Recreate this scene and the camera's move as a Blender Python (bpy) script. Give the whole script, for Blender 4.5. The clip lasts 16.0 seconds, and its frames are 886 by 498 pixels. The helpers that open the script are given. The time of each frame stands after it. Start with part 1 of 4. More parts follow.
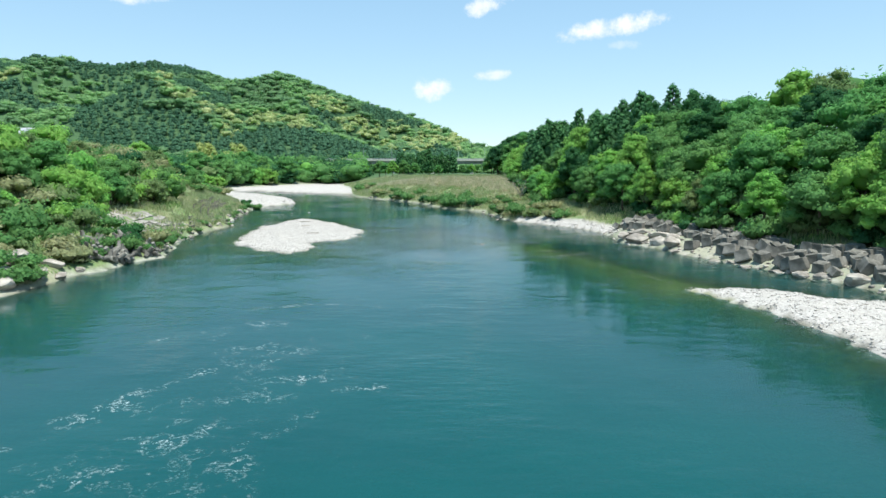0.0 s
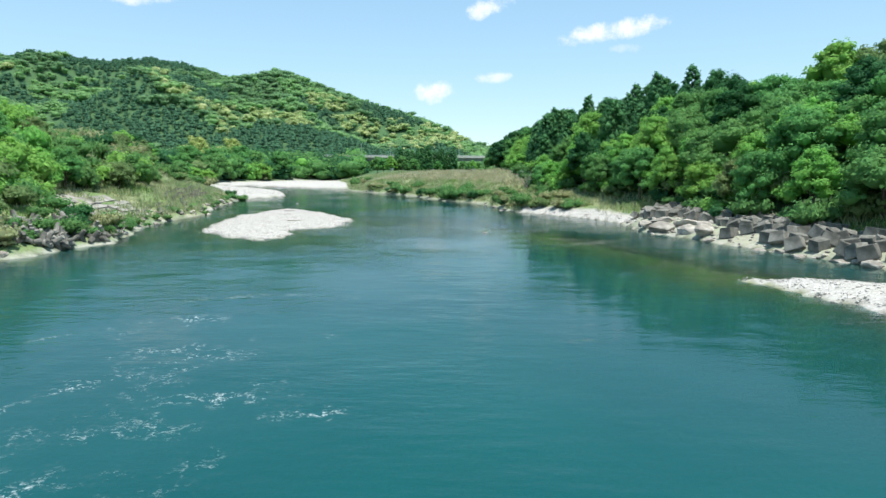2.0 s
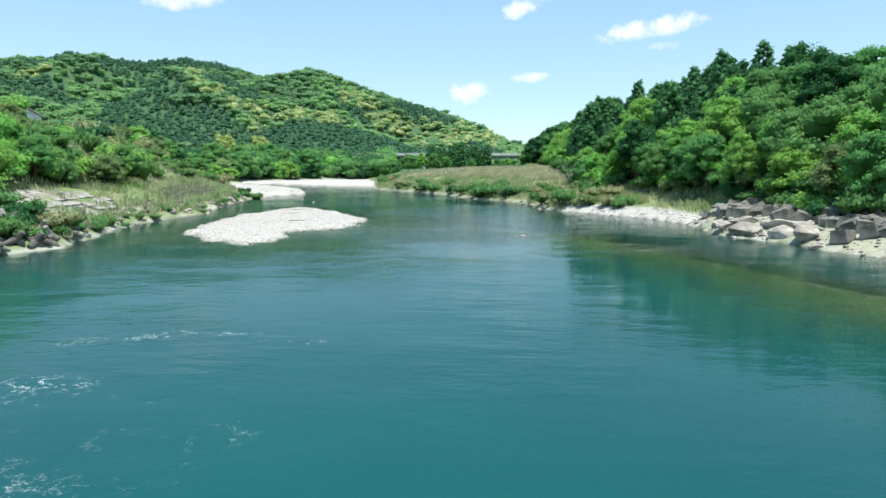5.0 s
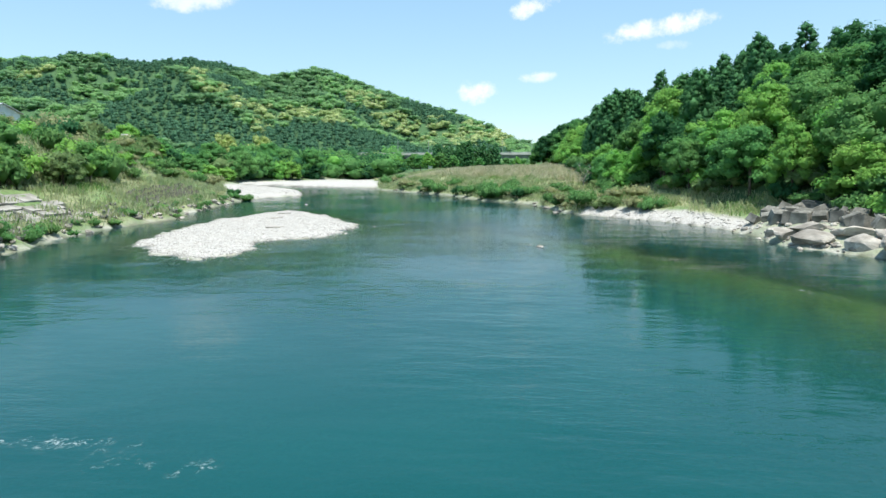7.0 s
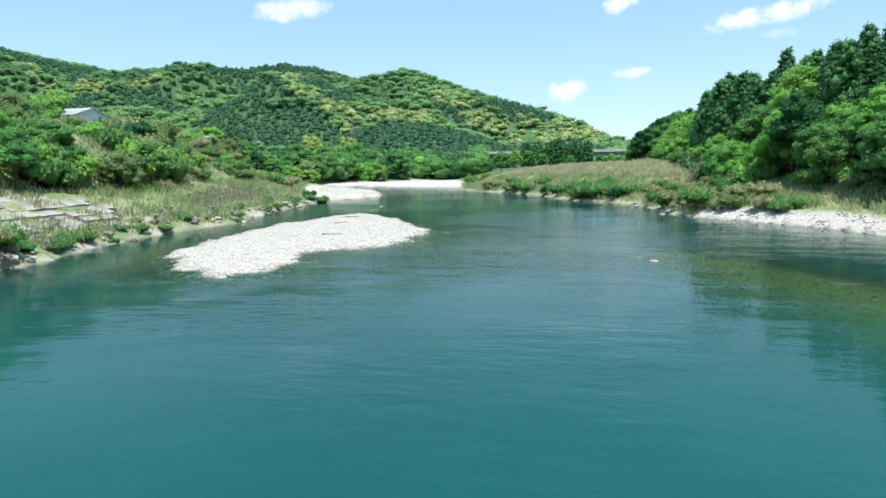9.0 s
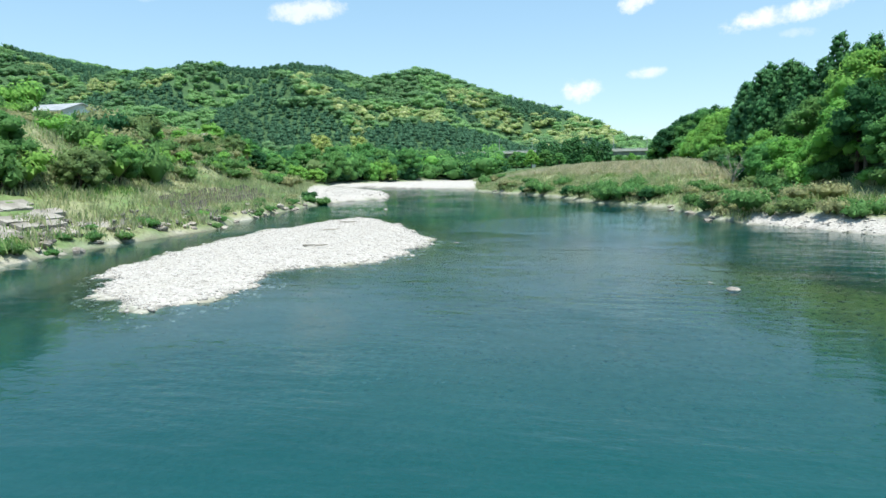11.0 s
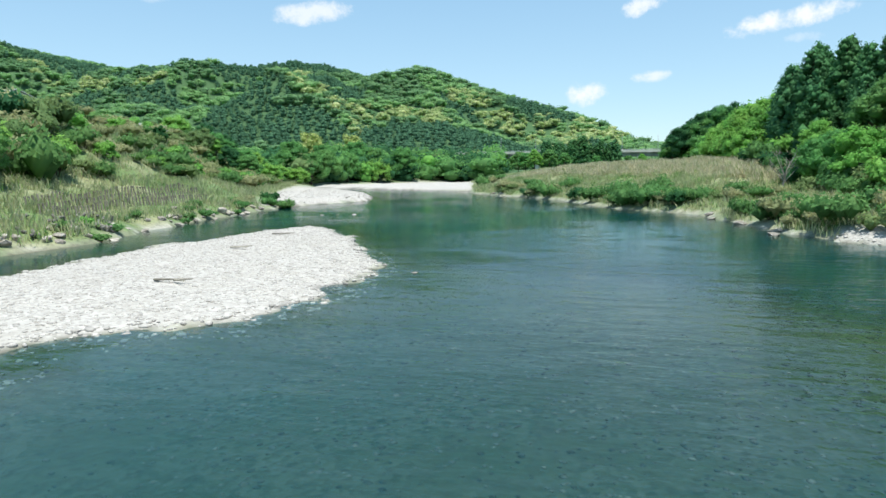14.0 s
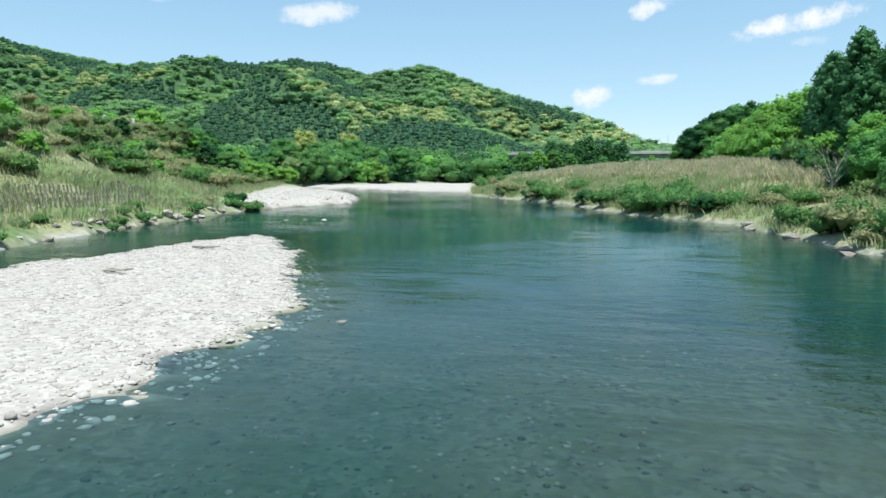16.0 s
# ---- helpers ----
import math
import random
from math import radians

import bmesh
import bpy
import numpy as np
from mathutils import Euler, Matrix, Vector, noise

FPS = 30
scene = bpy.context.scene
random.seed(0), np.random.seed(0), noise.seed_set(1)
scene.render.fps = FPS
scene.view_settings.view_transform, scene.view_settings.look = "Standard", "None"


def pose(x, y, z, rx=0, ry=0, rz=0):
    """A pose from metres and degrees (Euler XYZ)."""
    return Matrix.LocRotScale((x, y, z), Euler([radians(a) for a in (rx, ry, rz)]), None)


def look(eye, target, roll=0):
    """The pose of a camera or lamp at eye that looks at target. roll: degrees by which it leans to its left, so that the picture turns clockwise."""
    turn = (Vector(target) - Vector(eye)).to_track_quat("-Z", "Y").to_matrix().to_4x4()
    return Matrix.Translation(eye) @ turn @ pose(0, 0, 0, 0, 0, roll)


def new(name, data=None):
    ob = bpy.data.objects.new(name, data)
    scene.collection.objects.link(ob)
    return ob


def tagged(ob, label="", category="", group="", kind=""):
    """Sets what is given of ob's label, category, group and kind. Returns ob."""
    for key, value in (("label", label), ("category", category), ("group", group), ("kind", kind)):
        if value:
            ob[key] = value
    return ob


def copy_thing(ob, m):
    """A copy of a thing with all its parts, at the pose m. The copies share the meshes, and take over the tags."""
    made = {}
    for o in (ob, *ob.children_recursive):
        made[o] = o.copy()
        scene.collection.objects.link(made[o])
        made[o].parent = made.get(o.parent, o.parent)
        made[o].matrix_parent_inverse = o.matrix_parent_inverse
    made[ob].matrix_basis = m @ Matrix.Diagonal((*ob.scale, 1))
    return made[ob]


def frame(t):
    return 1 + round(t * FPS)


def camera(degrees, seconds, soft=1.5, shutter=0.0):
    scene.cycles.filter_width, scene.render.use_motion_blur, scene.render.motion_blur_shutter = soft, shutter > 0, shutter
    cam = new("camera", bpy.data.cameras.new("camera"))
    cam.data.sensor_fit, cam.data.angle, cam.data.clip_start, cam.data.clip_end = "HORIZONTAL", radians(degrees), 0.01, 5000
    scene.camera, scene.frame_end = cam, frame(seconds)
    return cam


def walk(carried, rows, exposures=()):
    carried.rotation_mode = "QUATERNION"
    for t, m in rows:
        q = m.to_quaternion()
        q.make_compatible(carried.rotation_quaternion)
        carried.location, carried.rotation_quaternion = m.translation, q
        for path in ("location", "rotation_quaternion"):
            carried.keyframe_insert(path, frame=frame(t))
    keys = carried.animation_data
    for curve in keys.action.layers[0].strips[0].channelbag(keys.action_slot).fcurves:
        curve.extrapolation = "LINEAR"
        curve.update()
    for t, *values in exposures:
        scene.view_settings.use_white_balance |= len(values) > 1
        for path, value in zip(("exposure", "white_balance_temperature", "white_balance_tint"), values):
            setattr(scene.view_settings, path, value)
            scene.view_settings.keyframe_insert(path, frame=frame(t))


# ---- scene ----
cam = camera(70.1, 16.0)
PATH = [
    (0, (1.879, -0.478, 10.379), (1.832, 1.504, 10.117), 0.0),
    (0.5, (1.907, 2.185, 9.625), (1.86, 4.167, 9.364), 0.1),
    (1, (1.936, 4.684, 8.88), (1.888, 6.666, 8.622), 0.2),
    (1.5, (1.978, 7.151, 8.164), (1.93, 9.134, 7.907), 0.2),
    (2, (2.011, 9.639, 7.47), (1.963, 11.623, 7.215), 0.3),
    (2.5, (2.104, 12.115, 6.888), (2.053, 14.098, 6.634), 0.3),
    (3, (2.2, 14.628, 6.566), (2.141, 16.611, 6.313), 0.3),
    (3.5, (2.193, 17.039, 6.382), (2.118, 19.021, 6.13), 0.2),
    (4, (2.257, 19.523, 6.21), (2.146, 21.504, 5.958), 0.1),
    (4.5, (2.33, 21.154, 6.326), (2.188, 23.133, 6.072), 0.1),
    (7, (2.108, 33.387, 6.063), (1.924, 35.362, 5.81), -0.1),
    (7.5, (2.086, 35.879, 5.927), (1.859, 37.85, 5.674), -0.3),
    (8, (1.917, 38.416, 5.803), (1.578, 40.371, 5.552), -0.5),
    (8.5, (1.727, 40.944, 5.705), (1.304, 42.882, 5.456), -0.8),
    (9, (1.515, 43.327, 5.668), (1.055, 45.257, 5.418), -0.9),
    (11.5, (-0.85, 55.615, 5.316), (-1.354, 57.534, 5.069), -0.8),
    (12, (-1.251, 58.442, 5.209), (-1.754, 60.361, 4.962), -0.6),
    (12.5, (-1.559, 61.268, 5.134), (-2.064, 63.187, 4.888), -0.6),
    (13, (-1.794, 64.158, 5.045), (-2.3, 66.077, 4.8), -0.6),
    (13.5, (-2.061, 67.168, 4.842), (-2.568, 69.088, 4.601), -0.4),
    (14, (-2.202, 70.128, 4.767), (-2.713, 72.047, 4.527), -0.5),
    (14.5, (-2.431, 73.002, 4.711), (-2.944, 74.92, 4.472), -0.4),
    (15, (-2.717, 75.847, 4.64), (-3.233, 77.765, 4.401), -0.3),
    (15.5, (-2.947, 78.738, 4.523), (-3.467, 80.654, 4.287), -0.1),
    (16, (-3.217, 81.214, 4.524), (-3.74, 83.13, 4.288), -0.0),
]
walk(cam, [(t, look(eye, target, roll)) for t, eye, target, roll in PATH], [(0, 0.50), (4.5, 0.57), (9, 0.57), (12.5, 0.49), (16, 0.40)])

# ---- world, sun, exposure ----
SUN_TO = Vector((0.17, -0.20, 0.965)).normalized()
sun = new("sun", bpy.data.lights.new("sun", "SUN"))
sun.data.energy, sun.data.angle, sun.data.color = 5.0, radians(0.55), (1.0, 0.965, 0.89)
sun.matrix_world = look((0, 0, 300), Vector((0, 0, 300)) - SUN_TO)


def link(nt, a, b):
    nt.links.new(a, b)


def mathn(nt, op, a, b=None, clamp=False):
    n = nt.nodes.new("ShaderNodeMath")
    n.operation, n.use_clamp = op, clamp
    for i, v in enumerate((a, b)):
        if v is None:
            continue
        if isinstance(v, (int, float)):
            n.inputs[i].default_value = v
        else:
            link(nt, v, n.inputs[i])
    return n.outputs[0]


def mixc(nt, fac, a, b):
    n = nt.nodes.new("ShaderNodeMix")
    n.data_type = "RGBA"
    for i, v in ((0, fac), (6, a), (7, b)):
        if isinstance(v, (int, float)):
            n.inputs[i].default_value = v
        elif isinstance(v, tuple):
            n.inputs[i].default_value = (*v, 1)
        else:
            link(nt, v, n.inputs[i])
    return n.outputs[2]


def noisen(nt, vec, scale, detail=4.0, rough=0.55):
    n = nt.nodes.new("ShaderNodeTexNoise")
    n.inputs["Scale"].default_value, n.inputs["Detail"].default_value, n.inputs["Roughness"].default_value = scale, detail, rough
    if vec is not None:
        link(nt, vec, n.inputs["Vector"])
    return n.outputs["Fac"]


def ramp(nt, fac, lo, hi):
    n = nt.nodes.new("ShaderNodeMapRange")
    n.interpolation_type = "SMOOTHSTEP"
    n.inputs[1].default_value, n.inputs[2].default_value = lo, hi
    link(nt, fac, n.inputs[0])
    return n.outputs[0]


world = bpy.data.worlds.new("sky")
scene.world = world
world.use_nodes = True
wt = world.node_tree
wt.nodes.clear()
w_out = wt.nodes.new("ShaderNodeOutputWorld")
w_bg = wt.nodes.new("ShaderNodeBackground")
sky = wt.nodes.new("ShaderNodeTexSky")
sky.sky_type, sky.sun_disc = "NISHITA", False
sky.sun_elevation = math.asin(SUN_TO.z)
sky.sun_rotation = math.atan2(SUN_TO.x, SUN_TO.y)
sky.altitude, sky.air_density, sky.dust_density, sky.ozone_density = 100, 1.0, 0.15, 2.2
w_bg.inputs[1].default_value = 0.15
coord = wt.nodes.new("ShaderNodeTexCoord")
sep = wt.nodes.new("ShaderNodeSeparateXYZ")
link(wt, coord.outputs["Generated"], sep.inputs[0])
azim = mathn(wt, "ARCTAN2", sep.outputs[0], sep.outputs[1])
elev = mathn(wt, "ARCSINE", sep.outputs[2])
puff = noisen(wt, coord.outputs["Generated"], 30, 8, 0.68)
mask = None
# fair-weather clouds: azimuth, elevation, half width, half height, slant, density
for az, el, wd, ht, slant, dens in (
    (-0.037, 0.117, 0.032, 0.020, 0.0, 1.0), (0.050, 0.137, 0.030, 0.010, 0.05, 0.75),
    (0.200, 0.196, 0.050, 0.017, 0.10, 1.0), (0.256, 0.203, 0.055, 0.017, 0.12, 1.0), (0.249, 0.175, 0.03, 0.008, 0.0, 0.35),
    (0.041, 0.236, 0.042, 0.015, 0.25, 0.9), (-0.455, 0.235, 0.075, 0.018, 0.12, 0.8), (-0.69, 0.245, 0.05, 0.012, 0.0, 0.4),
):
    du = mathn(wt, "SUBTRACT", azim, az)
    dv = mathn(wt, "SUBTRACT", mathn(wt, "SUBTRACT", elev, el), mathn(wt, "MULTIPLY", du, slant))
    r = mathn(wt, "ADD", mathn(wt, "POWER", mathn(wt, "ABSOLUTE", mathn(wt, "DIVIDE", du, wd)), 2.0), mathn(wt, "POWER", mathn(wt, "ABSOLUTE", mathn(wt, "DIVIDE", dv, ht)), 2.0))
    f = mathn(wt, "SUBTRACT", mathn(wt, "ADD", -0.75, mathn(wt, "MULTIPLY", puff, 3.2)), r)
    m1 = mathn(wt, "MULTIPLY", ramp(wt, f, -0.15, 1.0), dens)
    mask = m1 if mask is None else mathn(wt, "MAXIMUM", mask, m1)
# thin bright haze of a clear spring noon, paler towards the horizon
haze = mixc(wt, ramp(wt, elev, 0.0, 0.55), (2.25, 3.60, 4.30), (1.15, 2.6, 3.95))
air = mixc(wt, 0.62, sky.outputs[0], haze)
link(wt, mixc(wt, mask, air, (4.9, 5.15, 5.35)), w_bg.inputs[0])
link(wt, w_bg.outputs[0], w_out.inputs[0])


# ---- materials ----
def material(name, rough=0.8):
    m = bpy.data.materials.new(name)
    m.use_nodes = True
    nt = m.node_tree
    b = nt.nodes["Principled BSDF"]
    b.inputs["Roughness"].default_value = rough
    b.inputs["Specular IOR Level"].default_value = 0.25
    return m, nt, b


def bumped(nt, b, height, strength, dist):
    n = nt.nodes.new("ShaderNodeBump")
    n.inputs["Strength"].default_value, n.inputs["Distance"].default_value = strength, dist
    link(nt, height, n.inputs["Height"])
    link(nt, n.outputs[0], b.inputs["Normal"])


def objvec(nt):
    return nt.nodes.new("ShaderNodeTexCoord").outputs["Object"]


def mineral(name, dark, light, scale=1.5, fine=9.0, rough=0.85, bump=0.4, dist=0.08, vary=0.25):
    """Stone and concrete: two scales of stain, fine grain, a shift from piece to piece."""
    m, nt, b = material(name, rough)
    v = objvec(nt)
    c = mixc(nt, ramp(nt, noisen(nt, v, scale, 5), 0.32, 0.68), dark, light)
    g = noisen(nt, v, fine, 5, 0.7)
    c = mixc(nt, mathn(nt, "MULTIPLY", ramp(nt, g, 0.35, 0.75), 0.45), c, tuple(x * 0.55 for x in dark))
    info = nt.nodes.new("ShaderNodeObjectInfo").outputs["Random"]
    isl = nt.nodes.new("ShaderNodeNewGeometry").outputs["Random Per Island"]
    k = mathn(nt, "FRACT", mathn(nt, "ADD", info, isl))
    hsv = nt.nodes.new("ShaderNodeHueSaturation")
    link(nt, mathn(nt, "ADD", 1 - vary, mathn(nt, "MULTIPLY", k, 2 * vary)), hsv.inputs["Value"])
    link(nt, c, hsv.inputs["Color"])
    link(nt, hsv.outputs[0], b.inputs["Base Color"])
    bumped(nt, b, g, bump, dist)
    return m


def leafy(name, a, bcol, tip=None, through_light=0.5, vary=0.22):
    """Foliage: shifts from plant to plant and from leaf to leaf, and lets light through."""
    m, nt, b = material(name, 0.7)
    b.inputs["Specular IOR Level"].default_value = 0.1
    isl = nt.nodes.new("ShaderNodeNewGeometry").outputs["Random Per Island"]
    info = nt.nodes.new("ShaderNodeObjectInfo").outputs["Random"]
    pos = nt.nodes.new("ShaderNodeNewGeometry").outputs["Position"]
    big = ramp(nt, noisen(nt, pos, 0.22, 3), 0.3, 0.7)
    c = mixc(nt, mathn(nt, "FRACT", mathn(nt, "ADD", mathn(nt, "MULTIPLY", big, 0.6), mathn(nt, "MULTIPLY", info, 0.4))), a, bcol)
    if tip:
        c = mixc(nt, ramp(nt, isl, 0.6, 0.9), c, tip)
    hsv = nt.nodes.new("ShaderNodeHueSaturation")
    link(nt, mathn(nt, "ADD", 1.13 - vary, mathn(nt, "MULTIPLY", isl, 2 * vary)), hsv.inputs["Value"])
    link(nt, mathn(nt, "ADD", 0.474, mathn(nt, "MULTIPLY", info, 0.032)), hsv.inputs["Hue"])
    link(nt, c, hsv.inputs["Color"])
    link(nt, hsv.outputs[0], b.inputs["Base Color"])
    tr = nt.nodes.new("ShaderNodeBsdfTranslucent")
    link(nt, hsv.outputs[0], tr.inputs[0])
    mx = nt.nodes.new("ShaderNodeMixShader")
    mx.inputs[0].default_value = through_light
    link(nt, b.outputs[0], mx.inputs[1])
    link(nt, tr.outputs[0], mx.inputs[2])
    link(nt, mx.outputs[0], nt.nodes["Material Output"].inputs[0])
    return m


M_LEAF = [
    leafy("leaf_mid_green", (0.078, 0.240, 0.078), (0.130, 0.315, 0.095)),
    leafy("leaf_bright_green", (0.135, 0.365, 0.085), (0.205, 0.425, 0.100)),
    leafy("leaf_deep_green", (0.030, 0.115, 0.052), (0.054, 0.160, 0.062)),
    leafy("leaf_olive", (0.12, 0.225, 0.085), (0.18, 0.26, 0.105)),
]
M_CEDAR = leafy("cedar_needles", (0.038, 0.128, 0.055), (0.064, 0.172, 0.064), through_light=0.25)
M_BLOOM = leafy("cream_blossom_leaf", (0.22, 0.36, 0.11), (0.34, 0.45, 0.15), (0.47, 0.53, 0.24))
M_SHRUB = leafy("shrub_leaf", (0.068, 0.205, 0.066), (0.128, 0.275, 0.090))
M_DRY = leafy("dry_shrub_leaf", (0.23, 0.29, 0.14), (0.34, 0.36, 0.20))
M_GRASS = leafy("dry_grass_blade", (0.31, 0.37, 0.20), (0.46, 0.475, 0.30), (0.21, 0.32, 0.13), through_light=0.5, vary=0.25)
M_HAY = leafy("hay_blade", (0.44, 0.43, 0.27), (0.56, 0.53, 0.36), through_light=0.5, vary=0.2)
M_GREENGRASS = leafy("green_grass_blade", (0.11, 0.27, 0.075), (0.18, 0.34, 0.10), (0.31, 0.36, 0.17), through_light=0.5, vary=0.3)
M_BARK = mineral("bark", (0.06, 0.045, 0.035), (0.14, 0.11, 0.085), 3, 14, 0.95, 0.6, 0.05)
M_CONC = mineral("weathered_concrete", (0.085, 0.086, 0.074), (0.25, 0.245, 0.215), 0.7, 6, 0.9, 0.4, 0.05)
M_PALECONC = mineral("pale_concrete", (0.19, 0.182, 0.155), (0.36, 0.345, 0.31), 0.6, 5, 0.9, 0.35, 0.04, 0.12)
M_ROCK = mineral("pale_rock", (0.22, 0.20, 0.17), (0.50, 0.47, 0.41), 0.8, 5, 0.9, 0.6, 0.12)
M_STONE = mineral("river_stone", (0.355, 0.340, 0.312), (0.475, 0.458, 0.425), 2, 12, 0.85, 0.3, 0.03, 0.17)
M_BRIDGE = mineral("bridge_concrete", (0.50, 0.485, 0.43), (0.66, 0.645, 0.58), 0.3, 3, 0.85, 0.2, 0.05, 0.05)
M_GIRDER = mineral("painted_steel", (0.20, 0.205, 0.17), (0.30, 0.295, 0.25), 0.4, 4, 0.6, 0.1, 0.02, 0.05)
M_METAL = mineral("galvanised_steel", (0.30, 0.32, 0.33), (0.45, 0.47, 0.48), 0.6, 6, 0.45, 0.1, 0.01, 0.1)
M_WHITE = mineral("white_paint", (0.66, 0.66, 0.64), (0.80, 0.80, 0.78), 0.5, 5, 0.6, 0.1, 0.01, 0.05)
M_WINDOW = mineral("dark_glazing", (0.02, 0.025, 0.03), (0.05, 0.055, 0.06), 0.5, 5, 0.15, 0.0, 0.01, 0.05)


# ---- plan: shores, bars, hill feet ----
LEFT_SHORE = [(-38, -300), (-38, 20), (-34.6, 48), (-34, 58), (-33, 66), (-31.4, 71), (-34, 77), (-36.2, 84), (-37.7, 95), (-37.2, 107), (-41, 117), (-43, 127), (-45, 139),
              (-47.6, 149), (-46.3, 160), (-42.5, 172), (-47, 186), (-54.5, 199), (-66, 216), (-81, 234), (-110, 248), (-180, 262), (-3000, 330)]
RIGHT_SHORE = [(54, -300), (48, 10), (42, 40), (36.9, 51), (34.5, 58.5), (32.5, 63), (29.5, 70.5), (27.6, 77), (24, 85), (24.3, 91), (24.6, 96.5), (22.5, 102), (19.8, 107),
               (16, 112.6), (12.4, 117), (10.6, 122), (9.5, 130), (8, 135), (7, 143), (3.5, 147.5), (-1.8, 153.5), (-10, 177), (-21.5, 194), (-31, 208), (-37, 226), (-48, 236),
               (-82, 252), (-110, 264), (-180, 282), (-3000, 360)]
LEFT = [(-3500, -300), *LEFT_SHORE, (-3500, 330)]
RIGHT = [(3500, -300), *RIGHT_SHORE, (-3000, 3500), (3500, 3500)]
ISLAND = [(-27.8, 81.7), (-23, 76.5), (-18.2, 73.6), (-16.8, 77), (-16.6, 80), (-18.2, 84), (-16.2, 86.2), (-13.6, 88), (-12.9, 92), (-13.2, 96), (-13.9, 101), (-16.6, 106),
          (-20.5, 113), (-26, 120.5), (-28.6, 122.5), (-30.4, 114), (-31.2, 106), (-30.6, 98.5), (-29, 88)]
NEAR_BAR = [(21.3, 52.3), (23.1, 47.5), (24.2, 41), (25.2, 37), (24.6, 32), (27, 24), (34, 18), (39, 24), (37.4, 40), (34.8, 47.3), (31.4, 47.9), (29.4, 51), (25, 52.3)]
FAR_BAR = [(-36, 226), (-48, 236), (-82, 252), (-101, 259), (-84, 310), (-62, 335), (-42, 262)]
SECOND_BAR = [(-48.5, 147), (-46.3, 160), (-42.5, 172), (-47, 186), (-54.5, 199), (-66, 216), (-81, 234), (-84, 225), (-72, 196), (-57, 165)]
BEACH = [(25.4, 93), (24.6, 96.5), (22.5, 102), (19.8, 107), (16, 112.6), (12.4, 117), (13.5, 119), (18.5, 113.5), (23, 107.5), (26.5, 99)]
HILL_FOOT = [(70, -300), (60, 10), (52, 35), (45, 52), (38.5, 68), (34, 82), (31, 98), (26, 112), (22.5, 126), (20.5, 142), (19, 165), (20, 180), (25, 205), (24, 250), (21, 292), (27, 332), (50, 380), (80, 430)]
HILL = [(3500, -300), *HILL_FOOT, (400, 560), (3500, 900)]
SHOAL = [(21.4, 54), (17, 66), (12.5, 76), (8, 84), (0, 93)]


def seg_distance(points, X, Y, closed=True):
    best = np.full(X.shape, 1e18)
    n = len(points)
    for i in range(n if closed else n - 1):
        (ax, ay), (bx, by) = points[i], points[(i + 1) % n]
        dx, dy = bx - ax, by - ay
        t = np.clip(((X - ax) * dx + (Y - ay) * dy) / (dx * dx + dy * dy), 0, 1)
        best = np.minimum(best, (X - ax - t * dx) ** 2 + (Y - ay - t * dy) ** 2)
    return np.sqrt(best)


def inside(points, X, Y):
    hit = np.zeros(X.shape, bool)
    n = len(points)
    for i in range(n):
        (ax, ay), (bx, by) = points[i], points[(i + 1) % n]
        if ay != by:
            hit ^= ((ay > Y) != (by > Y)) & (X < (bx - ax) * (Y - ay) / (by - ay) + ax)
    return hit


def signed(points, X, Y):
    """Metres inside the outline; minus outside it."""
    d = seg_distance(points, X, Y)
    return np.where(inside(points, X, Y), d, -d)


def lumps(X, Y, size, seed):
    """Smooth random relief from -1 to 1, by sums of sines."""
    rng = np.random.RandomState(seed)
    out = np.zeros(X.shape)
    for k in range(9):
        a, ph, s = rng.uniform(0, 2 * math.pi), rng.uniform(0, 2 * math.pi), rng.uniform(0.6, 1.9) / size * 2 * math.pi
        out += np.sin((X * math.cos(a) + Y * math.sin(a)) * s + ph)
    return out / 4.0


def smooth(v, lo, hi):
    t = np.clip((v - lo) / (hi - lo), 0, 1)
    return t * t * (3 - 2 * t)


RIDGE_X = [-3000, -1100, -800, -690, -640, -590, -540, -500, -460, -430, -400, -370, -340, -310, -285, -260, -235, -210, -185, -160, -135, -110, -85, -60, -35, -10, 10, 34, 70, 130, 300, 3000]
RIDGE_Z = [120, 165, 159, 139, 128, 117, 106, 96, 100, 91, 94, 95, 93, 99, 96, 89, 80, 82, 88, 81, 71, 63, 55, 48, 40, 28, 16, 11, 14, 14, 14, 14]


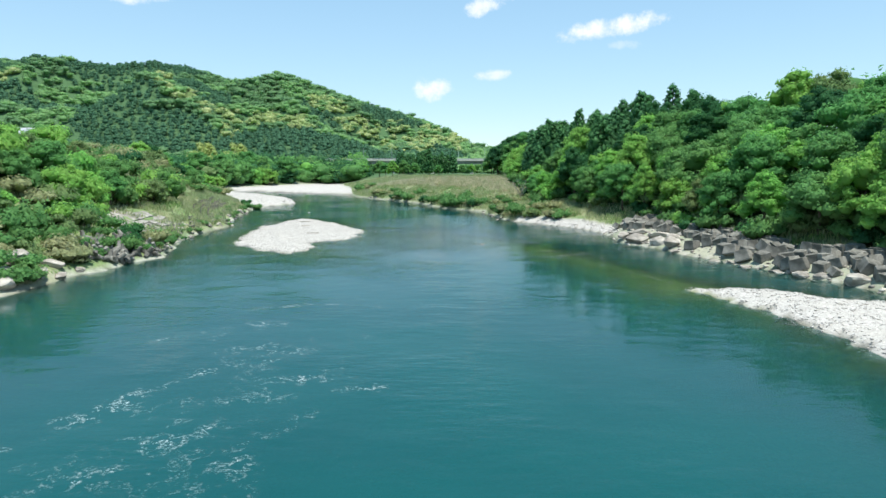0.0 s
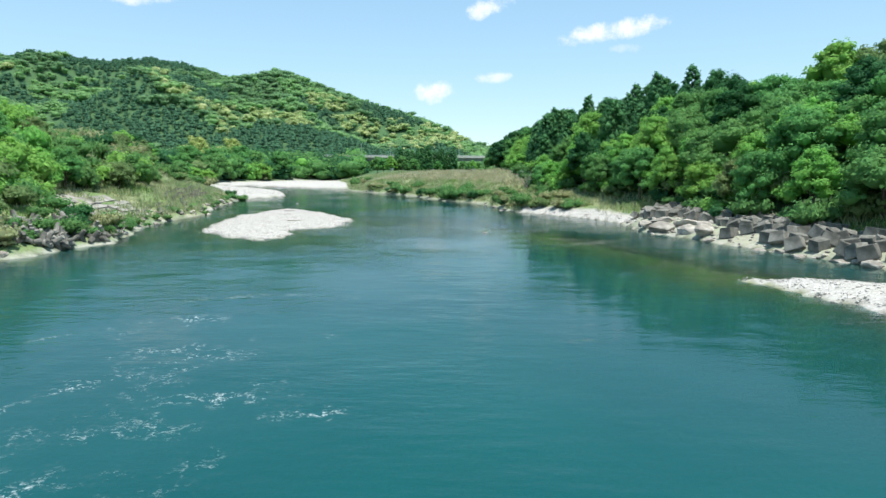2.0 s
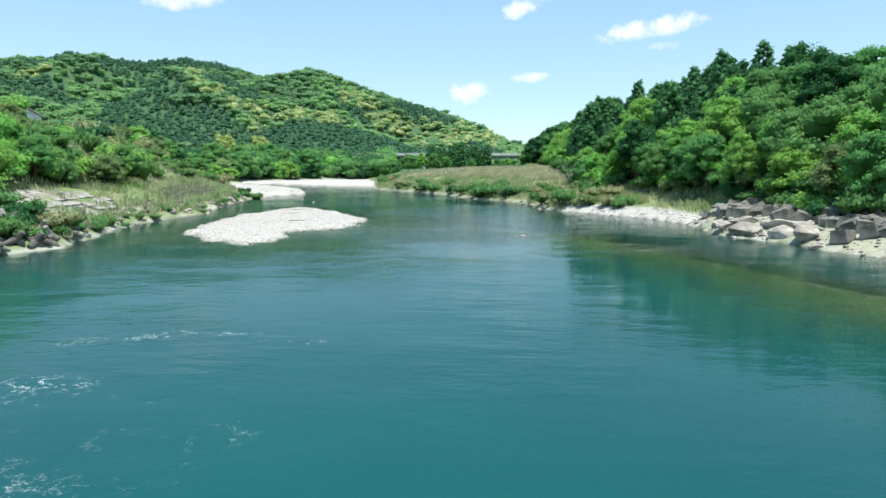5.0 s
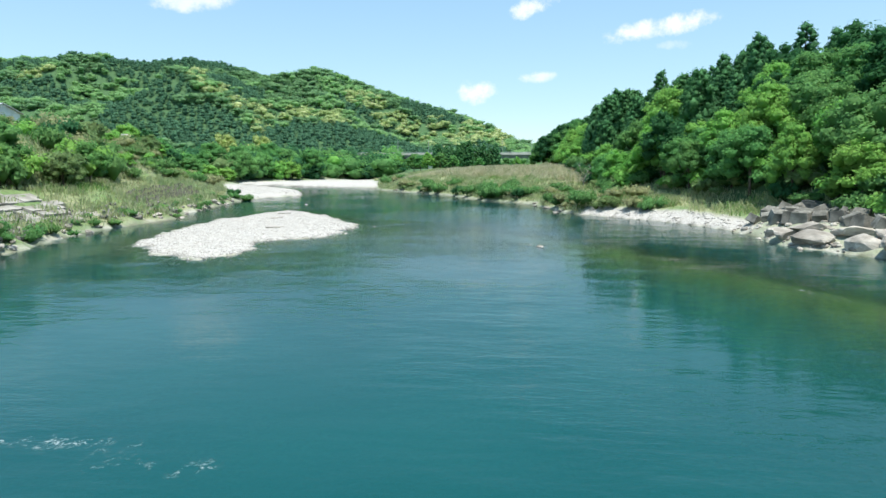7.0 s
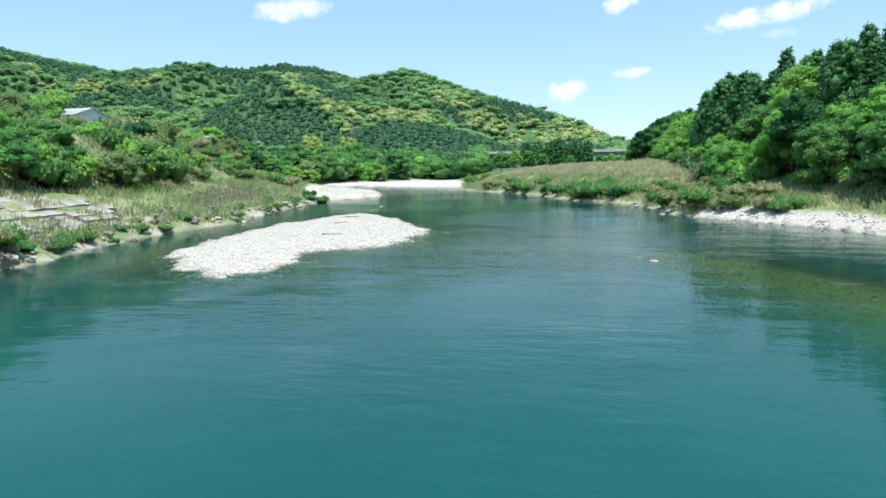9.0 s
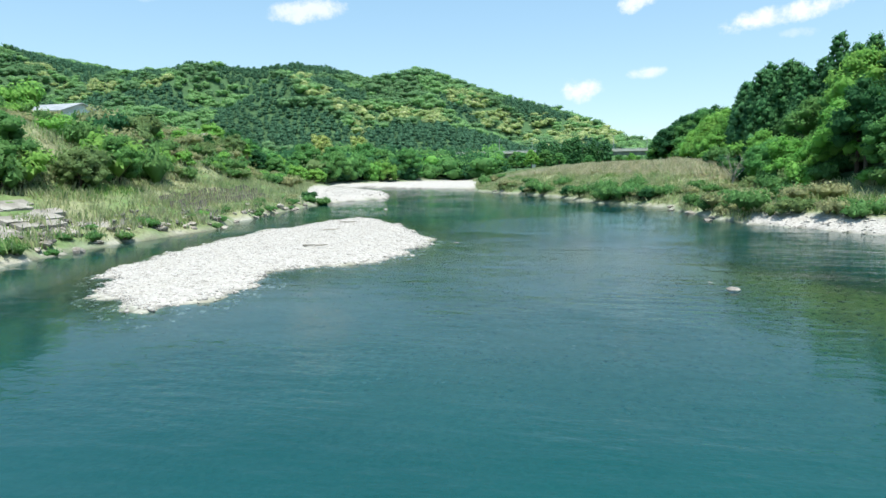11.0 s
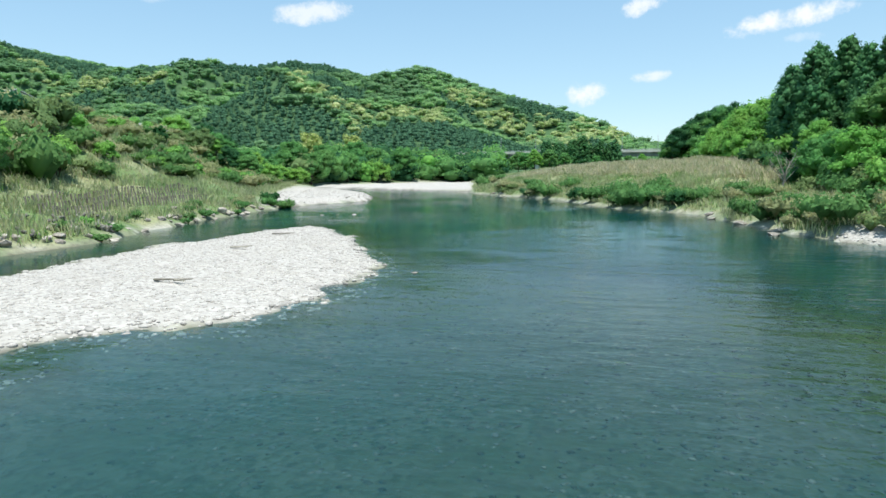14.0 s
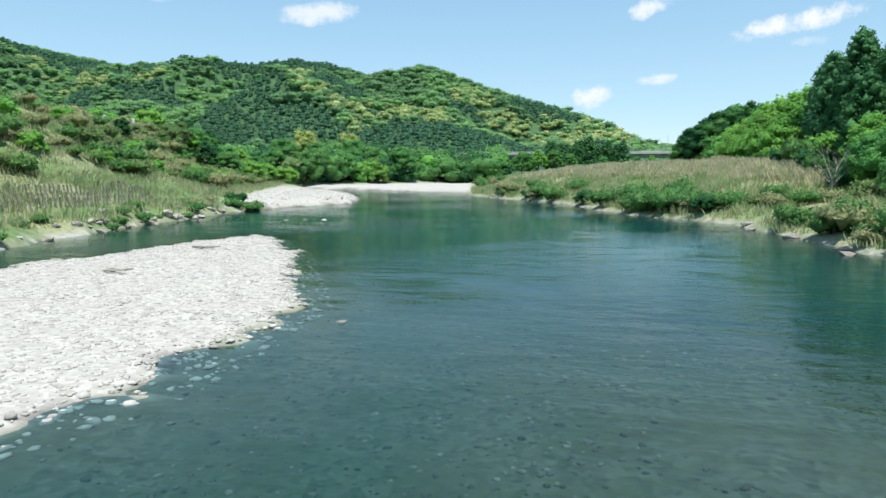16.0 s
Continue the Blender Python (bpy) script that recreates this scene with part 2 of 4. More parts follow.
def ground_height(X, Y):
    X, Y = np.asarray(X, float), np.asarray(Y, float)
    wob = 0.45 * lumps(X, Y, 7, 3) + 0.25 * lumps(X, Y, 2.6, 4)
    dl, dr = signed(LEFT, X, Y) + wob, signed(RIGHT, X, Y) + wob
    rag = 0.5 * wob + 0.40 * lumps(X, Y, 1.8, 5) + 0.45 * lumps(X, Y, 4.2, 6)
    di, dn = signed(ISLAND, X, Y) + rag, signed(NEAR_BAR, X, Y) + rag
    d2, df = signed(SECOND_BAR, X, Y), signed(FAR_BAR, X, Y)
    db = signed(BEACH, X, Y)
    # bed
    off = -np.maximum(np.maximum(dl, dr), np.maximum(di, dn))
    deep = 3.0 * (1 - np.exp(-np.maximum(off, 0) / 7.0)) + 0.12 * lumps(X, Y, 5, 7)
    riffle = np.exp(-(((X + 2) / 18) ** 2 + ((Y - 88) / 23) ** 4))
    deep *= 1 - 0.80 * riffle
    deep *= 1 - 0.90 * np.exp(-(seg_distance(SHOAL, X, Y, False) / 6.5) ** 2)
    z = -np.maximum(deep, 0.04)
    # left bank: toe, bench, long slope, plateau
    left = np.interp(dl, [0, 1.2, 3, 8, 11, 19, 30, 46, 90, 400], [0.0, 0.8, 1.3, 3.6, 4.2, 9.8, 12.2, 13.2, 15.0, 16.0])
    left *= 1 - 0.35 * smooth(Y, 175, 260)
    left += np.clip(dl - 8, 0, 12) / 12 * 0.7 * lumps(X, Y, 16, 11)
    low2 = np.interp(d2, [-40, -14, 0, 3, 6, 14], [30, 6, 1.3, 0.9, 1.0, 1.1])
    left = np.where(d2 > -40, np.minimum(left, low2), left)
    # right bank: beach or rocks, meadow with a levee, wooded hill
    right = np.interp(dr, [0, 1.0, 3, 8, 20, 32, 60, 400], [0.0, 0.5, 1.2, 1.9, 3.0, 4.6, 5.4, 7.0])
    levee = np.exp(-(seg_distance([(19, 163), (10, 192), (-8, 214), (-28, 236)], X, Y, False) / 9.0) ** 2)
    right += 2.4 * levee * smooth(dr, 3, 14)
    right += 0.25 * lumps(X, Y, 9, 12) * smooth(dr, 2, 8)
    dh = signed(HILL, X, Y)
    right += np.interp(dh, [0, 5, 14, 22, 40, 75, 130, 400], [0, 2.6, 5.8, 8.6, 10.8, 11, 9, 9]) * (1 + 0.12 * lumps(X, Y, 40, 13))
    low = np.where(df > -45, np.interp(df, [-45, -4, 0, 4, 30], [9, 1.9, 1.0, 0.8, 1.1]), 99)
    low = np.minimum(low, np.interp(db, [-5, 0, 1.5, 8], [99, 1.4, 0.45, 0.9]))
    right = np.where(np.maximum(db + 40, df) > -45, np.minimum(right, low), right)
    # valley head and far range
    crest = np.interp(X, RIDGE_X, RIDGE_Z) + 5.5
    rise = smooth(Y + 0.22 * np.clip(-X - 60, 0, 180) + 14 * lumps(X, Y, 190, 15), 385, 695)
    rise = 0.35 * rise + 0.65 * rise ** 1.15
    spur = 1 + (0.42 * lumps(X + 0.35 * Y, 0.35 * Y, 130, 16) + 0.12 * lumps(X, Y, 60, 17)) * np.sin(np.clip(rise, 0, 1) * math.pi)
    right += np.where(dr > 0, crest * rise * spur * (1 - 0.35 * smooth(Y, 760, 1500)), 0)
    z = np.where(dl > 0, left, z)
    z = np.where(dr > 0, right, z)
    isle = np.interp(di, [0, 0.5, 3, 8], [0.0, 0.12, 0.26, 0.40]) + 0.02 * lumps(X, Y, 3, 21)
    z = np.where(di > 0, isle, z)
    z = np.where(dn > 0, np.interp(dn, [0, 0.7, 3, 8], [0.0, 0.25, 0.6, 0.9]) + 0.06 * lumps(X, Y, 3, 22), z)
    return z


def height(x, y):
    return float(ground_height(np.array([x]), np.array([y]))[0])


def spaced(lo, hi, step, out_lo, out_hi, grow=1.13):
    mid = list(np.arange(lo, hi, step))
    s, v, up = step, mid[-1], []
    while v < out_hi:
        s *= grow
        v += s
        up.append(v)
    s, v, down = step, lo, []
    while v > out_lo:
        s *= grow
        v -= s
        down.append(v)
    return np.array(down[::-1] + mid + up)


def grid_mesh(name, xs, ys, Z, keep=None):
    nx, ny = len(xs), len(ys)
    X, Y = np.meshgrid(xs, ys)
    co = np.stack([X.ravel(), Y.ravel(), Z.ravel()], 1)
    i = (np.arange(ny - 1)[:, None] * nx + np.arange(nx - 1)[None, :]).ravel()
    faces = np.stack([i, i + 1, i + nx + 1, i + nx], 1)
    if keep is not None:
        faces = faces[keep.ravel()[faces].any(1)]
    me = bpy.data.meshes.new(name)
    me.from_pydata(co.tolist(), [], faces.tolist())
    me.polygons.foreach_set("use_smooth", np.ones(len(faces), bool))
    return me


def attribute(me, name, values):
    a = me.attributes.new(name, "FLOAT", "POINT")
    a.data.foreach_set("value", np.asarray(values, np.float32).ravel())


def attr_node(nt, name):
    n = nt.nodes.new("ShaderNodeAttribute")
    n.attribute_name = name
    return n.outputs["Fac"]


# ---- ground ----
def finer(a, lo, hi):
    """Halves the steps of a row of numbers between lo and hi."""
    mid = (a[:-1] + a[1:]) / 2
    return np.sort(np.concatenate([a, mid[(mid > lo) & (mid < hi)]]))


GX, GY = finer(spaced(-62, 52, 0.8, -3400, 3400), -33, -8), finer(spaced(8, 245, 0.8, -280, 3300), 70, 126)
# even steps over the far range, so that its spurs and gullies show
GX = np.unique(np.concatenate([GX[(GX > -80) & (GX < 70)], GX[(GX < -806) | (GX > 336)], np.arange(-806, -79, 8.0), np.arange(70, 337, 8.0)]))
GY = np.unique(np.concatenate([GY[GY < 260], GY[GY > 772], np.arange(260, 773, 8.0)]))
XX, YY = np.meshgrid(GX, GY)
ZZ = ground_height(XX, YY)
ground = new("ground", grid_mesh("ground", GX, GY, ZZ))
tagged(ground, "river valley ground of pale gravel, soil and dry grass", "ground", kind="structure")
bars = np.maximum.reduce([signed(p, XX, YY) for p in (ISLAND, NEAR_BAR, FAR_BAR, SECOND_BAR, BEACH)])
attribute(ground.data, "gravel", np.maximum(np.maximum(smooth(bars, -0.8, 0.4), 0.45 * smooth(YY, 101, 97) * smooth(signed(RIGHT, XX, YY), 8.5, 6.0) * (XX > 0) * smooth(YY, 25, 35)), 0.75 * smooth(ZZ, 0.45, 0.05)))
attribute(ground.data, "wooded", np.maximum(smooth(YY, 300, 345), smooth(signed(HILL, XX, YY), -1, 4)))
attribute(ground.data, "algae", np.exp(-(seg_distance(SHOAL, XX, YY, False) / 9.0) ** 2) * smooth(XX, 2, 9))
attribute(ground.data, "wet", smooth(ZZ, 0.05, -0.03))
m, nt, b = material("valley_ground", 0.92)
v = objvec(nt)
cell = nt.nodes.new("ShaderNodeTexVoronoi")
cell.inputs["Scale"].default_value = 6.5
link(nt, v, cell.inputs["Vector"])
cellc = nt.nodes.new("ShaderNodeSeparateXYZ")
link(nt, cell.outputs["Color"], cellc.inputs[0])
grav = mixc(nt, cellc.outputs[0], (0.32, 0.308, 0.282), (0.455, 0.44, 0.41))
grav = mixc(nt, mathn(nt, "MULTIPLY", ramp(nt, noisen(nt, v, 0.35, 5), 0.42, 0.7), 0.35), grav, (0.37, 0.35, 0.305))
bed = mixc(nt, cellc.outputs[1], (0.030, 0.030, 0.028), (0.110, 0.106, 0.094))
bed = mixc(nt, ramp(nt, noisen(nt, v, 0.5, 4), 0.4, 0.65), bed, (0.06, 0.055, 0.042))
bed = mixc(nt, attr_node(nt, "algae"), bed, mixc(nt, cellc.outputs[1], (0.075, 0.088, 0.020), (0.17, 0.175, 0.05)))
grav = mixc(nt, attr_node(nt, "wet"), grav, bed)
soil = mixc(nt, ramp(nt, noisen(nt, v, 0.16, 6), 0.38, 0.62), (0.27, 0.29, 0.16), (0.13, 0.21, 0.075))
soil = mixc(nt, mathn(nt, "MULTIPLY", ramp(nt, noisen(nt, v, 2.2, 5, 0.7), 0.4, 0.7), 0.6), soil, (0.06, 0.06, 0.035))
soil = mixc(nt, attr_node(nt, "wooded"), soil, mixc(nt, noisen(nt, v, 0.4, 5), (0.040, 0.095, 0.040), (0.070, 0.140, 0.056)))
link(nt, mixc(nt, attr_node(nt, "gravel"), soil, grav), b.inputs["Base Color"])
bumped(nt, b, mathn(nt, "ADD", noisen(nt, v, 2.5, 6, 0.7), mathn(nt, "MULTIPLY", cell.outputs["Distance"], 0.8)), 0.4, 0.10)
ground.data.materials.append(m)

# ---- water ----
WX, WY = spaced(-62, 52, 1.0, -400, 60), spaced(8, 245, 1.0, -280, 320)
XW, YW = np.meshgrid(WX, WY)
ZW = ground_height(XW, YW)
river = new("river_water", grid_mesh("river_water", WX, WY, np.zeros_like(ZW), ZW < 0.35))
tagged(river, "clear teal river water with small ripples", "river", kind="structure")
attribute(river.data, "depth", np.clip(-ZW, 0, 5))
# foam; the last line paints small white ripple glints along the shoal
FOAM_GLINT_LINES = [((-9, 33), (-13, 27), (-15, 20)), ((-7.5, 25), (-9.5, 20.5), (-13, 16)), ((-6, 22), (-5, 17), (-8, 12)), ((-2, 28), (-7, 29)), ((-14, 44), (-9, 46), (-4, 45)), ((-16, 36), (-12, 40), (-7, 39)), ((21, 55), (18.5, 62), (15.5, 69))]
foam_glint = np.zeros(XW.shape)
for line in FOAM_GLINT_LINES:
    foam_glint = np.maximum(foam_glint, np.exp(-(seg_distance(list(line), XW, YW, False) / 1.1) ** 2))
foam_glint = np.maximum(foam_glint, 0.80 * np.exp(-(((XW + 9) / 13) ** 2 + ((YW - 28) / 19) ** 4)))
for fx, fy, fr in ((-46, 152, 0), (5.2, 82.8, 0.9), (-38, 150, 3), (-29.5, 128, 3)):
    if fr:
        foam_glint = np.maximum(foam_glint, 0.9 * np.exp(-(((XW - fx) / fr) ** 2 + ((YW - fy) / (fr * 0.6)) ** 2)))
attribute(river.data, "foam_glint", foam_glint)
attribute(river.data, "rough_water", np.exp(-(((XW - 1) / 10) ** 2 + ((YW - 90) / 11) ** 2)))
m, nt, b = material("river_water")
nt.nodes.remove(b)
v = objvec(nt)
stretch = nt.nodes.new("ShaderNodeMapping")
stretch.inputs["Scale"].default_value = (0.42, 1.0, 1.0)
link(nt, v, stretch.inputs["Vector"])
sv = stretch.outputs[0]
w1, w2, w3 = noisen(nt, sv, 0.35, 3), noisen(nt, sv, 1.3, 4, 0.6), noisen(nt, v, 0.06, 3)
calm = mathn(nt, "ADD", 0.35, mathn(nt, "ADD", ramp(nt, w3, 0.40, 0.62), mathn(nt, "MULTIPLY", attr_node(nt, "rough_water"), 1.2)))
hgt = mathn(nt, "MULTIPLY", mathn(nt, "ADD", mathn(nt, "MULTIPLY", w1, 1.0), mathn(nt, "ADD", mathn(nt, "MULTIPLY", w2, 0.6), mathn(nt, "MULTIPLY", noisen(nt, sv, 4.0, 3, 0.6), 0.09))), calm)
bump = nt.nodes.new("ShaderNodeBump")
bump.inputs["Strength"].default_value, bump.inputs["Distance"].default_value = 0.42, 0.14
link(nt, hgt, bump.inputs["Height"])
turbid = mathn(nt, "SUBTRACT", 1.0, mathn(nt, "POWER", 2.718, mathn(nt, "MULTIPLY", attr_node(nt, "depth"), -0.62)))
deepc = nt.nodes.new("ShaderNodeBsdfDiffuse")
link(nt, mixc(nt, ramp(nt, noisen(nt, v, 0.05, 3), 0.35, 0.65), (0.003, 0.064, 0.067), (0.004, 0.077, 0.077)), deepc.inputs[0])
clear = nt.nodes.new("ShaderNodeBsdfTransparent")
clear.inputs[0].default_value = (0.58, 0.74, 0.76, 1)
body = nt.nodes.new("ShaderNodeMixShader")
link(nt, turbid, body.inputs[0])
link(nt, clear.outputs[0], body.inputs[1])
link(nt, deepc.outputs[0], body.inputs[2])
gloss = nt.nodes.new("ShaderNodeBsdfGlossy")
gloss.inputs["Roughness"].default_value = 0.07
link(nt, bump.outputs[0], gloss.inputs["Normal"])
fres = nt.nodes.new("ShaderNodeFresnel")
fres.inputs[0].default_value = 1.33
link(nt, bump.outputs[0], fres.inputs["Normal"])
surf = nt.nodes.new("ShaderNodeMixShader")
link(nt, fres.outputs[0], surf.inputs[0])
link(nt, body.outputs[0], surf.inputs[1])
link(nt, gloss.outputs[0], surf.inputs[2])
white = nt.nodes.new("ShaderNodeBsdfDiffuse")
white.inputs[0].default_value = (0.75, 0.8, 0.8, 1)
web = ramp(nt, mathn(nt, "ABSOLUTE", mathn(nt, "SUBTRACT", noisen(nt, v, 0.75, 6, 0.72), 0.5)), 0.034, 0.0)
spray = ramp(nt, noisen(nt, v, 5.0, 5, 0.8), 0.44, 0.60)
reach = mathn(nt, "MULTIPLY", ramp(nt, mathn(nt, "MULTIPLY", attr_node(nt, "foam_glint"), noisen(nt, v, 0.33, 5, 0.65)), 0.35, 0.62), 0.55)
fleck = mathn(nt, "MULTIPLY", mathn(nt, "MULTIPLY", web, spray), reach)
top = nt.nodes.new("ShaderNodeMixShader")
link(nt, fleck, top.inputs[0])
link(nt, surf.outputs[0], top.inputs[1])
link(nt, white.outputs[0], top.inputs[2])
link(nt, top.outputs[0], nt.nodes["Material Output"].inputs[0])
river.data.materials.append(m)


# ---- helpers for things ----
def mesh_object(name, verts, faces, mat, parent=None, label="", flat=False):
    me = bpy.data.meshes.new(name)
    me.from_pydata(verts if isinstance(verts, list) else verts.tolist(), [], faces if isinstance(faces, list) else faces.tolist())
    if not flat:
        me.polygons.foreach_set("use_smooth", np.ones(len(me.polygons), bool))
    me.materials.append(mat)
    ob = new(name, me)
    ob.parent = parent
    if label:
        ob["label"] = label
    return ob


def part(name, bm, mat, parent=None, label="", smooth_shade=False):
    me = bpy.data.meshes.new(name)
    bm.to_mesh(me)
    bm.free()
    me.materials.append(mat)
    if smooth_shade:
        me.polygons.foreach_set("use_smooth", np.ones(len(me.polygons), bool))
    ob = new(name, me)
    ob.parent = parent
    if label:
        ob["label"] = label
    return ob


def add_box(bm, cx, cy, cz, sx, sy, sz, bevel=0.0):
    g = bmesh.ops.create_cube(bm, size=1, matrix=Matrix.Translation((cx, cy, cz)) @ Matrix.Diagonal((sx, sy, sz, 1)))
    if bevel:
        edges = list({e for v in g["verts"] for e in v.link_edges})
        bmesh.ops.bevel(bm, geom=edges, offset=bevel, segments=1, affect="EDGES")


def ico(sub):
    bm = bmesh.new()
    bmesh.ops.create_icosphere(bm, subdivisions=sub, radius=1)
    vs = np.array([v.co[:] for v in bm.verts])
    fs = np.array([[v.index for v in f.verts] for f in bm.faces])
    bm.free()
    return vs, fs


ICO1, ICO2 = ico(1), ico(2)


PHI = (1 + 5 ** 0.5) / 2
ICOSA_V = np.array([(a, b * PHI, 0) for a in (-1, 1) for b in (-1, 1)] + [(0, a, b * PHI) for a in (-1, 1) for b in (-1, 1)] + [(b * PHI, 0, a) for a in (-1, 1) for b in (-1, 1)]) / 1.9
ICOSA_F = []
for i in range(12):
    for j in range(i + 1, 12):
        for k in range(j + 1, 12):
            p, q, r = ICOSA_V[i], ICOSA_V[j], ICOSA_V[k]
            if max(np.linalg.norm(p - q), np.linalg.norm(q - r), np.linalg.norm(p - r)) < 1.2:
                ICOSA_F.append((i, j, k) if np.dot(np.cross(q - p, r - p), p + q + r) > 0 else (i, k, j))
ICOSA_F = np.array(ICOSA_F)


def leaf_sprays(rng, pts, nrm, size):
    """One small pointed leaf spray at each point, turned mostly outward and up."""
    n = len(pts)
    nrm = nrm * 0.9 + (0, 0, 0.32) + rng.normal(0, 0.42, (n, 3))
    nrm /= np.linalg.norm(nrm, axis=1)[:, None]
    a = np.cross(nrm, rng.normal(0, 1, (n, 3)))
    a /= np.linalg.norm(a, axis=1)[:, None]
    c = np.cross(nrm, a)
    s = (size * rng.uniform(0.55, 1.4, n))[:, None]
    tri = np.stack([pts - a * s * 0.7 - c * s * 0.5, pts + a * s * 0.7 - c * s * 0.35, pts + c * s * 1.1 + nrm * s * rng.uniform(-0.3, 0.4, (n, 1))], 1)
    return tri.reshape(-1, 3), np.arange(n * 3).reshape(n, 3)


def crown(rng, lobes, leaves, leaf, core=0.82, sub=ICO1):
    """A crown of lobes (centre, radii), each with a rough inner body and a shell of leaf sprays."""
    V, F, count = [], [], 0
    area = np.array([r[0] * r[1] + r[2] * r[0] for _, r in lobes])
    share = np.maximum((leaves * area / area.sum()).astype(int), 6)
    for (ctr, rad), n in zip(lobes, share):
        ctr, rad = np.array(ctr), np.array(rad)
        vs, fs = sub
        bulge = core * (1 + 0.16 * rng.uniform(-1, 1, (len(vs), 1)))
        V.append(vs * bulge * rad + ctr)
        F.extend((fs + count).tolist())
        count += len(vs)
        d = rng.normal(0, 1, (n, 3))
        d[:, 2] = np.abs(d[:, 2]) * 1.0 - 0.35 * (rng.uniform(0, 1, n) < 0.62) * np.abs(d[:, 2]) * 2
        d /= np.linalg.norm(d, axis=1)[:, None]
        p = ctr + d * rad * (0.76 + 0.42 * rng.uniform(0, 1, (n, 1)) ** 1.5)
        q, f = leaf_sprays(rng, p, d, leaf)
        V.append(q)
        F.extend((f + count).tolist())
        count += len(q)
    return np.concatenate(V), F


def limb(bm, a, b, r0, r1, sides=6):
    a, b = Vector(a), Vector(b)
    turn = (b - a).to_track_quat("Z", "Y").to_matrix().to_4x4()
    bmesh.ops.create_cone(bm, cap_ends=True, segments=sides, radius1=r0, radius2=r1, depth=(b - a).length, matrix=Matrix.Translation((a + b) / 2) @ turn)


def broadleaf(seed, mat, h=11.0, w=4.6, leaves=5600, leaf=0.21, label=""):
    rng = np.random.RandomState(seed)
    thing = new("broadleaf_tree")
    lobes = []
    for k in range(46):
        a, u = k * 2.4 + rng.uniform(-0.4, 0.4), rng.uniform(0.0, 1.0)
        z = h * (0.26 + 0.60 * u)
        rr = 0.84 * w * (1 - 0.94 * u ** 2.2) ** 0.5 * rng.uniform(0.62, 1.0)
        r = rng.uniform(0.17, 0.31) * w * (1.04 - 0.22 * u)
        lobes.append(((rr * math.cos(a), rr * math.sin(a), z), (r, r * rng.uniform(0.85, 1.1), r * rng.uniform(0.85, 1.2))))
    lobes.append(((0.2, -0.1, h * 0.62), (w * 0.55, w * 0.55, h * 0.24)))
    V, F = crown(rng, lobes, leaves, leaf, 0.74, (ICOSA_V, ICOSA_F))
    mesh_object("crown", V, F, mat, thing)
    bm = bmesh.new()
    limb(bm, (0, 0, -1.2), (0.1, 0, h * 0.55), 0.26, 0.14, 8)
    for k in range(5):
        c = lobes[k * 5][0]
        limb(bm, (0.05, 0, h * (0.25 + 0.05 * k)), (c[0] * 0.85, c[1] * 0.85, c[2]), 0.11, 0.04, 5)
    part("trunk", bm, M_BARK, thing)
    tagged(thing, label, "tree", "trees on the wooded slopes")
    return thing


def cedar(seed, h=13.0, w=2.5, leaves=3600):
    rng = np.random.RandomState(seed)
    thing = new("cedar_tree")
    lobes = []
    for k in range(64):
        u = (k + rng.uniform(0, 1)) / 64
        rr = w * (1 - 0.9 * u ** 2.4) ** 0.7 * rng.uniform(0.75, 1.1)
        a = k * 2.4 + rng.uniform(-0.5, 0.5)
        r = 0.26 * rr + rng.uniform(0.28, 0.48)
        lobes.append(((0.74 * rr * math.cos(a), 0.74 * rr * math.sin(a), h * (0.14 + 0.79 * u)), (r, r, r * rng.uniform(0.9, 1.4))))
    lobes.append(((0, 0, h * 0.46), (w * 0.62, w * 0.62, h * 0.34)))
    lobes.append(((0.1, 0, h * 0.92), (0.75, 0.7, h * 0.055)))
    V, F = crown(rng, lobes, leaves, 0.17, 0.80, (ICO0_V, ICO0_F))
    mesh_object("crown", V, F, M_CEDAR, thing)
    bm = bmesh.new()
    limb(bm, (0, 0, -1.2), (0, 0, h * 0.93), 0.22, 0.05, 7)
    part("trunk", bm, M_BARK, thing)
    tagged(thing, "tall dark green cedar with a narrow pointed crown", "tree", "trees on the wooded slopes")
    return thing


ICO0_V = np.array([(0, 0, 1), (1, 0, 0), (0, 1, 0), (-1, 0, 0), (0, -1, 0), (0, 0, -1)], float)
ICO0_F = np.array([(0, 1, 2), (0, 2, 3), (0, 3, 4), (0, 4, 1), (5, 2, 1), (5, 3, 2), (5, 4, 3), (5, 1, 4)])


def shrub(seed, mat, w=1.5, h=1.7, leaves=680, leaf=0.14, name="shrub", label="", group="bushes on the river banks"):
    rng = np.random.RandomState(seed)
    thing = new(name)
    lobes = []
    for k in range(7):
        a = k * 2.4 + rng.uniform(-0.5, 0.5)
        rr = w * rng.uniform(0.15, 0.75)
        r = w * rng.uniform(0.30, 0.52)
        lobes.append(((rr * math.cos(a), rr * math.sin(a), h * rng.uniform(0.25, 0.75)), (r, r, r * rng.uniform(0.65, 1.0))))
    V, F = crown(rng, lobes, leaves, leaf, 0.8, (ICO0_V, ICO0_F))
    mesh_object("foliage", V, F, mat, thing)
    bm = bmesh.new()
    for k in range(4):
        c = lobes[k][0]
        limb(bm, (0.05 * k, 0, -0.3), (c[0] * 0.8, c[1] * 0.8, c[2]), 0.045, 0.015, 4)
    part("woody_base", bm, M_BARK, thing)
    tagged(thing, label, "bush", group)
    return thing


